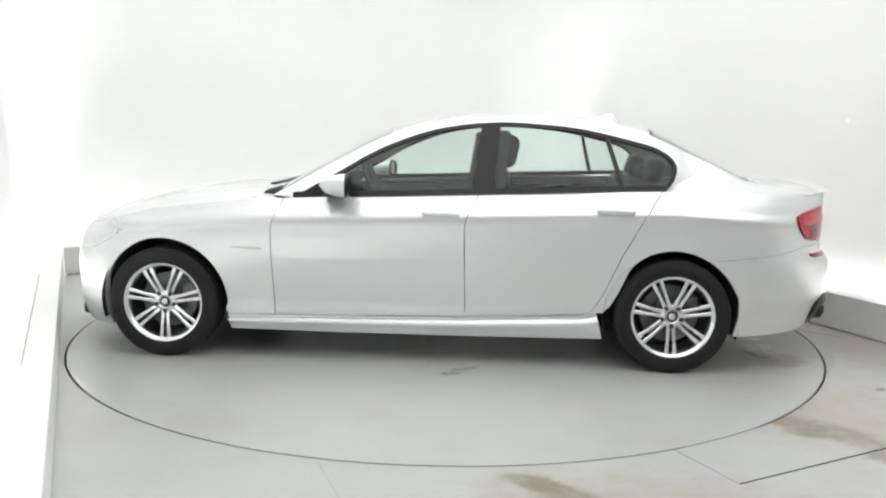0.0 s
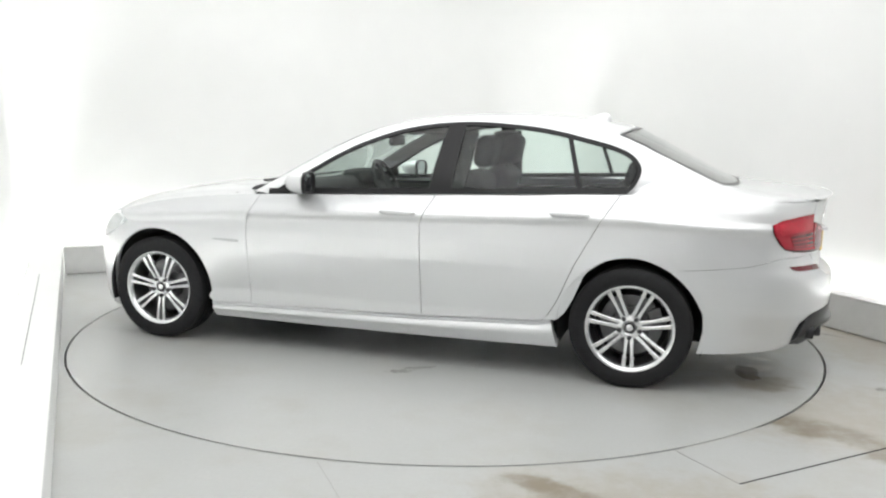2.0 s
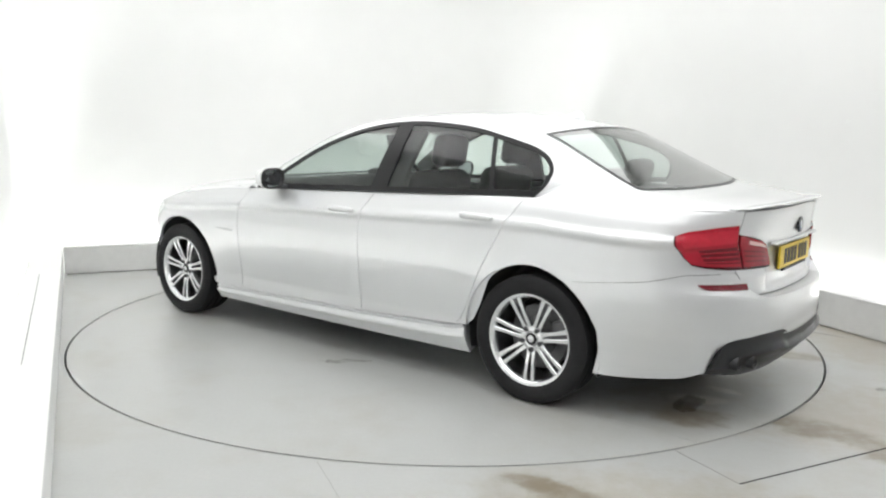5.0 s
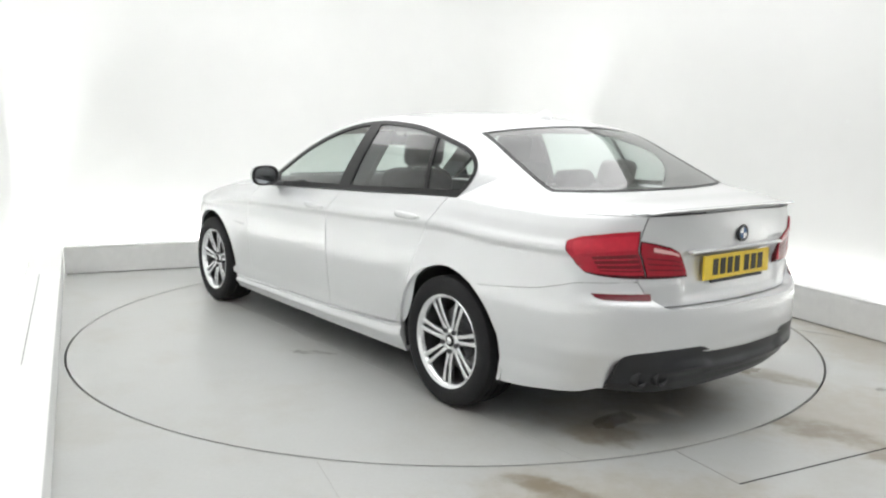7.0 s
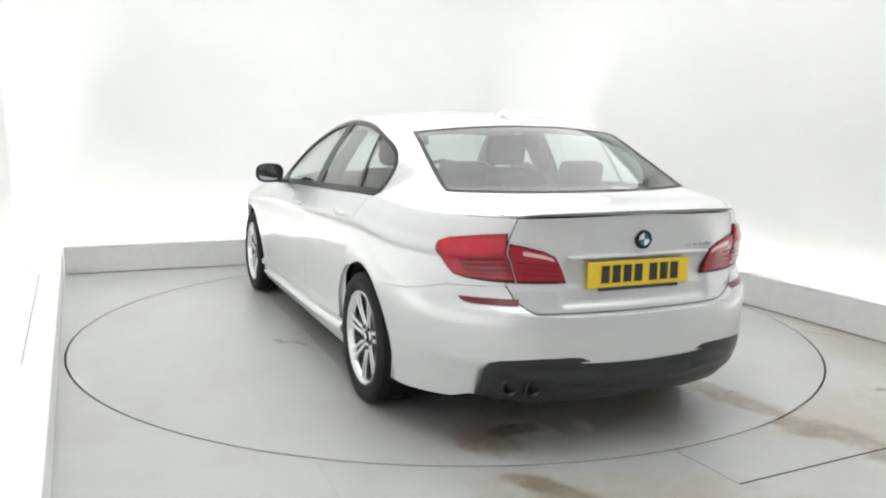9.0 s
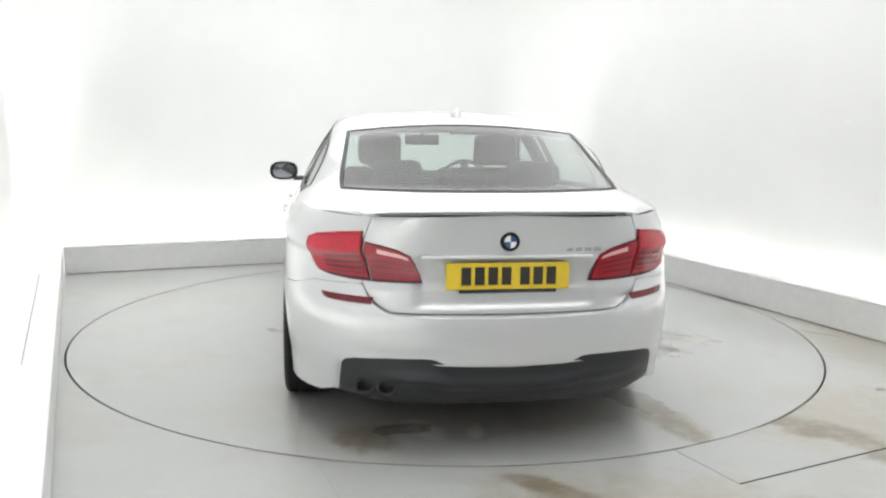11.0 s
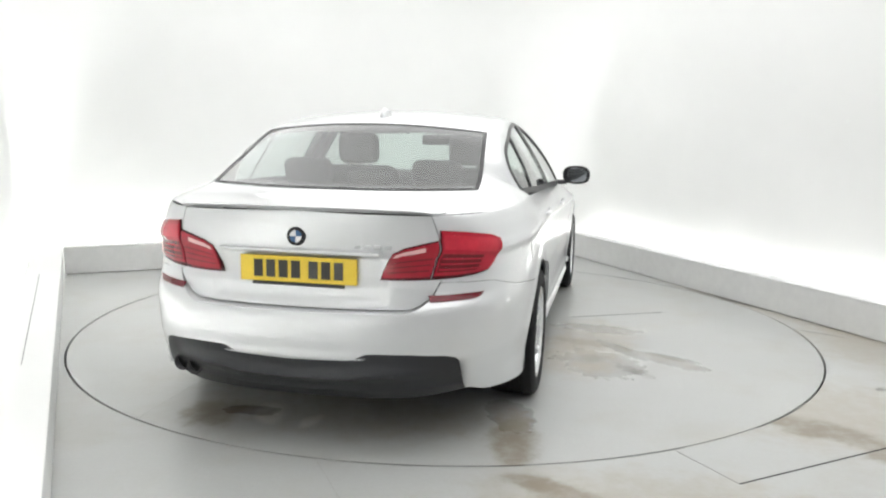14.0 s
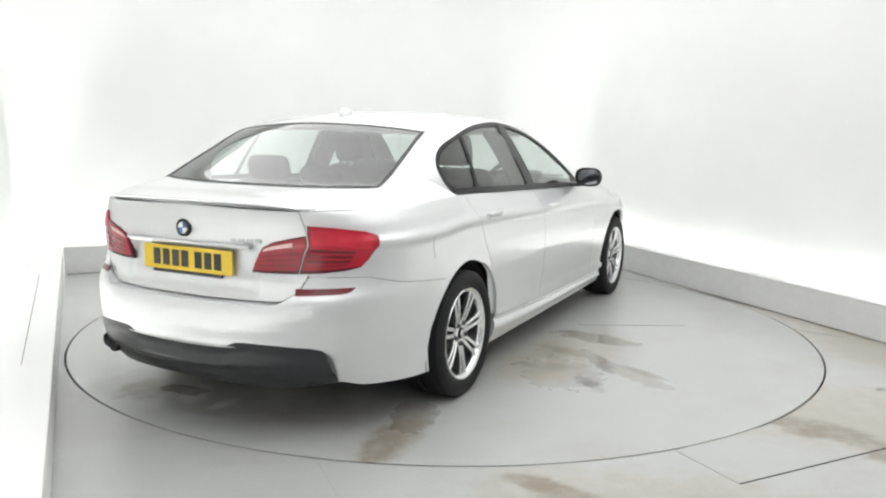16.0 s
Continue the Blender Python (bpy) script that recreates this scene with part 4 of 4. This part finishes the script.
def side_windows(car, side):
    """Panes between black frames, all on the greenhouse skin."""
    def skin2(b, t, l, r, nu, nv):
        q = coons(b, t, l, r, nu, nv)
        return house(q[..., 0], q[..., 1])
    curve = smooth_curve(DLO_TOP, 160)
    low = [(x, dlo_low(x)) for x in np.linspace(0.716, -1.428, 60)]
    # inner edge of the frame band
    centre = np.array((-0.45, 1.17))
    def offset(c, d):
        t = np.gradient(c, axis=0)
        n = np.stack([t[:, 1], -t[:, 0]], 1)
        n /= np.linalg.norm(n, axis=1, keepdims=True)
        flip = np.sign(((centre - c) * n).sum(1))[:, None]
        return c + n * flip * d
    inner = offset(curve, 0.022)
    keep = [p for p in inner if p[1] > dlo_low(p[0]) + 0.03]
    inner = np.array(keep)
    m = 140
    A, B = resample(curve, m), resample(inner, m)
    v = np.linspace(0, 1, 4)[None, :, None]
    Q = A[:, None] * (1 - v) + B[:, None] * v
    panel("window_frame", house(Q[..., 0], Q[..., 1]), BLACK_GLOSS, car, "gloss black window surround", side=side, lift=0.004, flange=0.01)
    lowA = np.array(low)
    lowB = lowA + np.array((0, 0.030))
    Q = resample(lowA, 60)[:, None] * (1 - v) + resample(lowB, 60)[:, None] * v
    panel("waist_strip", house(Q[..., 0], Q[..., 1]), BLACK_GLOSS, car, "black waist seal under the side windows", side=side, lift=0.006, flange=0.01)
    up = lambda x: inside_curve(x) - 0.019
    def quad(name, xb0, xb1, xt0, xt1, mat, lift, label="", nu=14, flange=0.004):
        b = [(x, dlo_low(x) + 0.022) for x in np.linspace(xb0, xb1, nu)]
        t = [(x, up(x)) for x in np.linspace(xt0, xt1, nu)]
        return panel(name, skin2(b, t, [b[0], t[0]], [b[-1], t[-1]], nu, 12), mat, car, label, side=side, lift=lift, flange=flange)
    # pillar covers
    quad("pillar_cover", -0.325, -0.455, -0.375, -0.485, BLACK_GLOSS, 0.003, nu=5)
    quad("window_bar", -1.165, -1.195, -1.085, -1.112, BLACK_GLOSS, 0.003, nu=4)
    quad("pillar_trim", -0.29, -0.51, -0.34, -0.54, CARPET, -0.055, "dark inner pillar trim", nu=6, flange=0.03)
    # mirror triangle
    b = [(0.70, dlo_low(0.70) + 0.01), (0.50, dlo_low(0.50) + 0.01)]
    t = [(0.68, dlo_low(0.68) + 0.02), (0.50, inside_curve(0.50) - 0.02)]
    panel("mirror_corner", skin2(b, t, [b[0], t[0]], [b[1], t[1]], 6, 5), BLACK_GLOSS, car, side=side, lift=0.003, flange=0.006)
    quad("front_side_window", 0.50, -0.325, 0.50, -0.375, SIDE_GLASS, -0.004, "tinted front door glass", 22, flange=0.0)
    quad("rear_side_window", -0.455, -1.17, -0.485, -1.09, SIDE_GLASS, -0.004, "tinted rear door glass", 18, flange=0.0)
    b = [(x, dlo_low(x) + 0.022) for x in np.linspace(-1.19, -1.425, 8)]
    t = [(x, up(x)) for x in np.linspace(-1.105, -1.38, 8)]
    r = [b[-1], (-1.457, 1.10), (-1.467, 1.165), (-1.438, 1.218), t[-1]]
    panel("quarter_window", skin2(b, t, [b[0], t[0]], r, 10, 12), SIDE_GLASS, car, "small tinted quarter window", side=side, lift=-0.004, flange=0.0)


def wheel_arch(car, c, side):
    verts, faces = [], []
    n = 26
    r = ARCH_RAD - 0.002
    for i in range(n):
        a = radians(-16 + 212 * i / (n - 1))
        for y in (0.895, 0.52):
            verts.append((c[0] + r * math.cos(a), y, c[1] + r * math.sin(a)))
    for i in range(n - 1):
        faces.append((2 * i, 2 * i + 1, 2 * i + 3, 2 * i + 2))
    k = len(verts)
    verts.append((c[0], 0.52, c[1]))
    for i in range(n - 1):
        faces.append((k, 2 * i + 1, 2 * i + 3))
    if side < 0:
        verts = mirrored(verts)
    add("arch_liner", mesh_from("arch_liner", verts, faces), CARPET, car, "black plastic wheel arch liner")


def door_mirror(car, side):
    """Housing with a painted cap, black foot and mirror glass."""
    cx, cy, cz = 0.445, 0.985, 1.045
    P = []
    for u in np.linspace(0, 1, 13):
        x = cx + 0.075 - 0.155 * u
        k = math.sin(math.pi * (0.03 + 0.47 * u ** 0.8)) ** 0.62
        row = []
        for a in np.linspace(0, 2 * math.pi, 25):
            ca, sa = math.cos(a), math.sin(a)
            ry = 0.098 * (abs(ca) ** 0.75) * (1 if ca > 0 else -1)
            rz = 0.066 * (abs(sa) ** 0.75) * (1 if sa > 0 else -1)
            row.append((x - 0.012 * ca, cy + ry * k + 0.012 * u, cz + rz * k))
        P.append(row)
    P = np.array(P)
    v, f = sheet(P, 0.0)
    k = len(v)
    v = list(v) + [tuple(P[0].mean(0) + np.array((0.012, 0, 0)))]
    f += [(k, j, j + 1) for j in range(24)]
    vv = v if side > 0 else mirrored(v)
    mir = add("door_mirror", mesh_from("door_mirror", vv, f), PAINT, car, "silver door mirror with a black back rim")
    E = P[-1]
    K = [P[i].mean(0) + (P[i] - P[i].mean(0)) * 1.012 for i in (-2, -1)]
    rows = np.array([*K, E * 0.0 + E.mean(0) + (E - E.mean(0)) * 0.92 + np.array((-0.010, 0, 0)), E.mean(0) + (E - E.mean(0)) * 0.78 + np.array((0.006, 0, 0))])
    v, f = sheet(rows, 0.0)
    add("rim", mesh_from("rim", v if side > 0 else mirrored(v), f), BLACK_GLOSS, mir)
    g = [tuple(E.mean(0) + (q - E.mean(0)) * 0.80 + np.array((0.004, 0, 0))) for q in E[:-1]]
    me = mesh_from("mirror_glass", g if side > 0 else mirrored(g), [tuple(range(24))], False)
    add("mirror_glass", me, MIRROR, mir)
    b = box(0.40, 0.52, 0.835, 0.93, 0.972, 1.000, 0.010)
    if side < 0:
        moved(b, Matrix.Scale(-1, 4, (0, 1, 0)))
        bmesh.ops.reverse_faces(b, faces=b.faces)
    part("foot", b, BLACK_PLASTIC, mir, smooth=False)


# ---------------------------------------------------------------- the car: wheels, cabin, fittings
def wheel(car, x, side, first=[None]):
    """Tyre, alloy with seven double spokes, brake disc; outer face towards +y."""
    m = Matrix.Translation((x, side * (0.814 if x > 0 else 0.817), 0.328)) @ Matrix.Rotation(0 if side > 0 else math.pi, 4, "Z")
    if first[0]:
        src = first[0]
        w = copy_thing(src, m)
        w.parent = car
        return w
    w = bpy.data.objects.new("wheel", None)
    scene.collection.objects.link(w)
    w.parent = car
    w.matrix_basis = m
    first[0] = w
    R = 0.328
    tyre = [(0.226, 0.095), (0.236, 0.108), (0.262, 0.120), (0.292, 0.121), (0.313, 0.114), (0.325, 0.102), (R - 0.002, 0.086), (R, 0.070), (R, 0.052), (R - 0.008, 0.050), (R - 0.008, 0.043), (R, 0.041),
            (R, 0.005), (R - 0.008, 0.003), (R - 0.008, -0.004), (R, -0.006), (R, -0.042), (R - 0.008, -0.044), (R - 0.008, -0.050), (R, -0.052), (R - 0.003, -0.086), (0.318, -0.112), (0.28, -0.12), (0.236, -0.108), (0.226, -0.095)]
    v, f = lathe(tyre, 72)
    add("tyre", auto_sharp(mesh_from("tyre", v, f), 40), RUBBER, w, "black road tyre")
    rimp = [(0.222, 0.085), (0.224, 0.096), (0.234, 0.101), (0.239, 0.108), (0.236, 0.112), (0.229, 0.110), (0.222, 0.104), (0.214, 0.096), (0.211, 0.080)]
    v, f = lathe(rimp, 72)
    rim = add("rim", auto_sharp(mesh_from("rim", v, f), 35), ALLOY, w, "bright alloy rim with seven double spokes")
    # alloy barrel in dark brake steel: shade behind the spokes put into its colour
    v, f = lathe([(0.211, 0.080), (0.206, 0.03), (0.200, -0.06), (0.226, -0.095)], 48)
    add("barrel", mesh_from("barrel", v, f), STEEL, w)
    hub = [(0.0, 0.080), (0.028, 0.080), (0.034, 0.078), (0.040, 0.082), (0.056, 0.081), (0.066, 0.076), (0.070, 0.060), (0.068, 0.01), (0.0, 0.01)]
    v, f = lathe(hub, 40)
    add("hub", auto_sharp(mesh_from("hub", v, f), 35), ALLOY, w)
    v, f = lathe([(0.0, 0.088), (0.026, 0.087), (0.031, 0.083), (0.031, 0.076)], 28)
    cap = add("centre_cap", mesh_from("centre_cap", v, f), BLACK_GLOSS, w, "round centre cap with a plain emblem")
    v, f = lathe([(0.0, 0.0895), (0.017, 0.0893), (0.019, 0.0872)], 20)
    add("emblem", mesh_from("emblem", v, f), ALLOY, cap, "plain bright emblem")
    for i in range(14):
        k, half = divmod(i, 2)
        a = 2 * math.pi * (k + 0.75) / 7 + math.pi / 2 - 2 * math.pi * 0.75 / 7 + math.pi
        off = (0.5 - half)
        P = []
        for u in np.linspace(0, 1, 7):
            r = 0.056 + u * 0.166
            lat = off * (0.027 + 0.020 * u ** 1.2)
            wd = 0.0088 + 0.0034 * abs(u - 0.45) * 2
            yy = 0.079 + 0.021 * u ** 1.2 + 0.005 * math.sin(math.pi * u)
            dep = 0.030 - 0.010 * u
            row = []
            for px, py in ((-wd, -dep), (-wd, -0.003), (-wd + 0.003, 0), (wd - 0.003, 0), (wd, -0.003), (wd, -dep), (-wd, -dep)):
                row.append((r * math.cos(a) - (lat + px) * math.sin(a), yy + py, r * math.sin(a) + (lat + px) * math.cos(a)))
            P.append(row)
        v, f = sheet(np.array(P), 0.0)
        add("spoke", auto_sharp(mesh_from("spoke", v, f), 30), ALLOY, w)
    for i in range(5):
        a = 2 * math.pi * i / 5 - math.pi / 2
        add_b = cyl(0.012, 0.010, 0.012, 10, Matrix.Translation((0.056 * math.cos(a), 0.083, 0.056 * math.sin(a))) @ Matrix.Rotation(radians(90), 4, "X"))
        part("wheel_bolt", add_b, BLACK_PLASTIC, w)
    v, f = lathe([(0.05, 0.0), (0.098, 0.0), (0.102, -0.006), (0.106, 0.0), (0.165, 0.0), (0.168, -0.004), (0.168, -0.026), (0.165, -0.03), (0.05, -0.03)], 48)
    add("brake_disc", auto_sharp(mesh_from("brake_disc", v, f), 35), STEEL, w)
    v, f = lathe([(0.199, -0.055), (0.02, -0.055)], 40)
    add("back_plate", mesh_from("back_plate", v, f), CARPET, w)
    cal = box(-0.055, 0.055, -0.045, 0.022, 0.10, 0.185, 0.012)
    moved(cal, Matrix.Rotation(radians(-70), 4, "Y"))
    part("brake_caliper", cal, STEEL, w)
    return w


def pillow(lx, ly, lz, bevel, m, seg=4):
    b = box(-lx / 2, lx / 2, -ly / 2, ly / 2, -lz / 2, lz / 2, bevel, seg)
    return moved(b, m)


def cabin(car):
    T, R = Matrix.Translation, Matrix.Rotation
    part("floor_pan", box(-1.95, 2.05, -0.50, 0.50, 0.20, 0.27, 0.01), CARPET, car)
    part("floor_pan", box(-1.08, 1.08, -0.86, 0.86, 0.19, 0.26, 0.01), CARPET, car)
    part("bulkhead", box(0.98, 1.02, -0.80, 0.80, 0.22, 0.93, 0.01), CARPET, car)
    for s in (1, -1):
        part("door_lining", box(-1.02, 0.98, s * 0.80 - 0.02, s * 0.80 + 0.02, 0.27, 0.955, 0.015), CARPET, car)
        part("cabin_side", box(-1.95, -1.02, s * 0.50 - 0.02, s * 0.50 + 0.02, 0.27, 0.98, 0.01), CARPET, car)
        part("shelf_side", box(-1.60, -1.02, min(s * 0.52, s * 0.80), max(s * 0.52, s * 0.80), 0.90, 0.985, 0.01), CARPET, car)
        # front seat
        seat = part("front_seat", pillow(0.54, 0.52, 0.20, 0.07, T((0.0, s * 0.37, 0.47)) @ R(radians(-7), 4, "Y")), LEATHER, car, "dark grey front seat", True)
        part("backrest", pillow(0.17, 0.50, 0.66, 0.075, T((-0.39, s * 0.37, 0.80)) @ R(radians(-18), 4, "Y")), LEATHER, seat, smooth=True)
        part("headrest", pillow(0.11, 0.27, 0.20, 0.05, T((-0.54, s * 0.37, 1.235)) @ R(radians(-12), 4, "Y")), LEATHER, seat, smooth=True)
        for d in (-0.06, 0.06):
            part("headrest_post", cyl(0.007, 0.007, 0.16, 8, T((-0.505, s * 0.37 + d, 1.12)) @ R(radians(-14), 4, "Y")), STEEL, seat, smooth=True)
        part("sun_visor", box(-0.06, 0.06, s * 0.33 - 0.15, s * 0.33 + 0.15, 1.328, 1.340, 0.005), CABIN_GREY, car)
    bench = part("rear_bench", pillow(0.52, 1.28, 0.20, 0.07, T((-0.92, 0, 0.47)) @ R(radians(-8), 4, "Y")), LEATHER, car, "dark grey rear bench", True)
    part("backrest", pillow(0.17, 1.30, 0.60, 0.07, T((-1.28, 0, 0.78)) @ R(radians(-24), 4, "Y")), LEATHER, bench, smooth=True)
    for y, h in ((0.36, 0.15), (-0.36, 0.15), (0.0, 0.10)):
        part("headrest", pillow(0.10, 0.27, h, 0.045, T((-1.44, y, 1.055 + h / 2)) @ R(radians(-18), 4, "Y")), LEATHER, bench, smooth=True)
    part("parcel_shelf", box(-1.95, -1.40, -0.62, 0.62, 1.02, 1.045, 0.01), CARPET, car)
    dash = part("dashboard", pillow(0.42, 1.46, 0.26, 0.09, T((0.76, 0, 0.88)) @ R(radians(6), 4, "Y")), CARPET, car, "black dashboard", True)
    part("binnacle", pillow(0.18, 0.36, 0.10, 0.04, T((0.62, -0.37, 1.01))), CARPET, dash, smooth=True)
    # steering wheel, right-hand drive
    me = lathe([(0.185 + 0.016 * math.cos(a), 0.016 * math.sin(a)) for a in np.linspace(0, 2 * math.pi, 9)], 36)
    sw = add("steering_wheel", mesh_from("steering_wheel", *me), LEATHER, car, "black leather steering wheel")
    sw.matrix_basis = T((0.42, -0.37, 0.95)) @ R(radians(-66), 4, "Y") @ R(radians(90), 4, "X")
    part("spoke_bar", joined(box(-0.18, 0.18, -0.012, 0.012, -0.03, 0.03, 0.008), box(-0.03, 0.03, -0.012, 0.012, -0.18, 0.0, 0.008), box(-0.07, 0.07, -0.02, 0.025, -0.06, 0.06, 0.015)), LEATHER, sw)
    part("centre_console", box(-0.35, 0.62, -0.13, 0.13, 0.27, 0.62, 0.03), CARPET, car)
    mir = part("interior_mirror", pillow(0.03, 0.25, 0.075, 0.014, T((0.20, 0, 1.283)) @ R(radians(8), 4, "Y")), BLACK_PLASTIC, car, smooth=True)
    part("stalk", cyl(0.012, 0.014, 0.05, 10, T((0.19, 0, 1.330))), BLACK_PLASTIC, mir)
    # lining under the roof
    P = []
    for x in np.linspace(0.15, -1.34, 20):
        y = float(np.interp(-x, [-r[0] for r in RAIL], [r[1] for r in RAIL])) - 0.02
        z = float(np.interp(-x, [-r[0] for r in RAIL], [r[2] for r in RAIL])) - 0.022
        P.append([(x, y * t, z + 0.022 * (1 - t * t)) for t in np.linspace(-1, 1, 15)])
    panel("headlining", np.array(P), CABIN_GREY, car, outward=(0, 0, 1), flange=0.004)


def fittings(car):
    T, R = Matrix.Translation, Matrix.Rotation
    # number plate with plain bars in place of the characters
    px = -2.472
    pl = part("number_plate", box(px - 0.006, px + 0.006, -0.26, 0.26, 0.757, 0.868, 0.003), YELLOW, car, "yellow rear number plate with dark bars")
    w = 0.046
    y = 0.203
    for i in range(7):
        part("plate_bar", box(px - 0.0085, px - 0.0063, y - w, y - 0.006, 0.777, 0.851), PLATE_INK, pl)
        y -= w + 0.010 + (0.022 if i == 3 else 0)
    part("plate_strip", box(px - 0.008, px + 0.004, -0.205, 0.205, 0.743, 0.756, 0.002), BLACK_PLASTIC, pl)
    # garnish above the plate
    part("plate_garnish", box(-2.486, -2.455, -0.36, 0.36, 0.884, 0.898, 0.005), PAINT, car)
    # round badge: dark ring, plain two-tone disc
    b = cyl(0.041, 0.039, 0.010, 40, T((-2.490, 0, 0.957)) @ R(radians(-90 + 3), 4, "Y"))
    badge = part("badge", b, BLACK_GLOSS, car, "round emblem, dark ring with blue and white field")
    for i in range(4):
        bm = bmesh.new()
        vs = [bm.verts.new((0, 0, 0))]
        for k in range(9):
            a = math.pi / 2 * (i + k / 8)
            vs.append(bm.verts.new((0.026 * math.cos(a), 0.026 * math.sin(a), 0)))
        f = bm.faces.new(vs)
        r = bmesh.ops.extrude_face_region(bm, geom=[f])
        for q in r["geom"]:
            if isinstance(q, bmesh.types.BMVert):
                q.co.z += 0.002
        bmesh.ops.recalc_face_normals(bm, faces=bm.faces)
        moved(bm, T((-2.4942, 0, 0.957)) @ R(radians(-90 + 3), 4, "Y"))
        part("badge_field", bm, BLUE if i % 2 else WHITE_ENAMEL, badge)
    # model name as small bright bars
    for i in range(4):
        y = -0.245 - 0.042 * i
        part("model_bar", box(-2.477 + 0.14 * y * y, -2.466 + 0.14 * y * y, y - 0.030, y, 0.911, 0.927, 0.002), LETTERING, car)
    # twin tail pipes
    for y, px in ((0.585, -2.415), (0.500, -2.458)):
        v, f = lathe([(0.030, 0.0), (0.036, 0.0), (0.038, 0.004), (0.038, 0.16), (0.030, 0.16), (0.030, 0.0)], 28)
        ob = add("tail_pipe", mesh_from("tail_pipe", v, f), PIPE, car, "dark round tail pipe")
        ob.matrix_basis = T((px, y, 0.350)) @ R(radians(-90), 4, "Z") @ T((0, -0.01, 0))
        v, f = lathe([(0.0, 0.05), (0.03, 0.05)], 20)
        add("pipe_bore", mesh_from("pipe_bore", v, f), PIT, ob)
    # aerial fin
    P = []
    for u in np.linspace(0, 1, 12):
        zz = -0.022 + 0.072 * u
        cx, lx, ly = -1.135 - 0.070 * u, 0.100 * (1 - u) ** 0.7 + 0.014, 0.036 * (1 - u) ** 0.55 + 0.004
        P.append([(cx + lx * math.cos(a), ly * math.sin(a), 1.428 + zz) for a in np.linspace(0, 2 * math.pi, 17)])
    P.append([(-1.206, 0.0, 1.479)] * 17)
    panel("aerial_fin", np.array(P), PAINT, car, outward=(0, 0, 1), flange=0.0)
    # rear underside
    part("rear_valance", box(-2.28, -1.95, -0.60, 0.60, 0.30, 0.56, 0.03), CARPET, car)
    part("silencer", box(-2.27, -1.95, -0.55, 0.55, 0.23, 0.34, 0.04), STEEL, car)
    # unseen plate added to block light and darken the floor under the tail
    part("rear_undertray", box(-2.36, -1.86, -0.58, 0.58, 0.272, 0.290, 0.006), CARPET, car)
    part("front_undertray", box(1.9, 2.15, -0.60, 0.60, 0.165, 0.24, 0.02), BLACK_PLASTIC, car)
    # wiper blades
    for y in (0.25, -0.35):
        part("wiper", box(0.90, 0.935, y - 0.28, y + 0.28, 1.008, 1.022, 0.004), BLACK_PLASTIC, car)


def settle_tail(thing):
    """The bodywork behind the rear axle runs down slightly towards the bumper."""
    xs, drop = (-2.6, -2.42, -2.15, -1.85, -1.5), (0.036, 0.035, 0.030, 0.017, 0.0)
    for ob in list(thing.children):
        if ob.type != "MESH":
            continue
        if ob.matrix_basis == Matrix.Identity(4):
            for v in ob.data.vertices:
                v.co.z -= float(np.interp(v.co.x, xs, drop))
        else:
            ob.matrix_basis = Matrix.Translation((0, 0, -float(np.interp(ob.matrix_basis.translation.x, xs, drop)))) @ ob.matrix_basis
            continue
        settle_tail(ob)


def build_car():
    car = bpy.data.objects.new("car", None)
    scene.collection.objects.link(car)
    tagged(car, "silver four-door saloon car parked on the turntable", "car")
    body_parts(car)
    for x in (1.484, -1.484):
        for s in (1, -1):
            wheel(car, x, s)
    cabin(car)
    fittings(car)
    settle_tail(car)
    return car


CHROME_SOFT = plain("pale_lamp_lens", (0.75, 0.45, 0.45), 0.2, coat=0.8)

booth()
table = turntable()
car = build_car()


def motions():
    rows = []
    deck = []
    for t, a in SPIN:
        c, s = math.cos(radians(a)), math.sin(radians(a))
        rows.append((t, pose(c * CAR_X - s * CAR_Y, s * CAR_X + c * CAR_Y, 0.0, 0, 0, a)))
        deck.append((t, pose(0, 0, 0.0, 0, 0, a)))
    walk(car, rows)
    walk(table, deck)


motions()
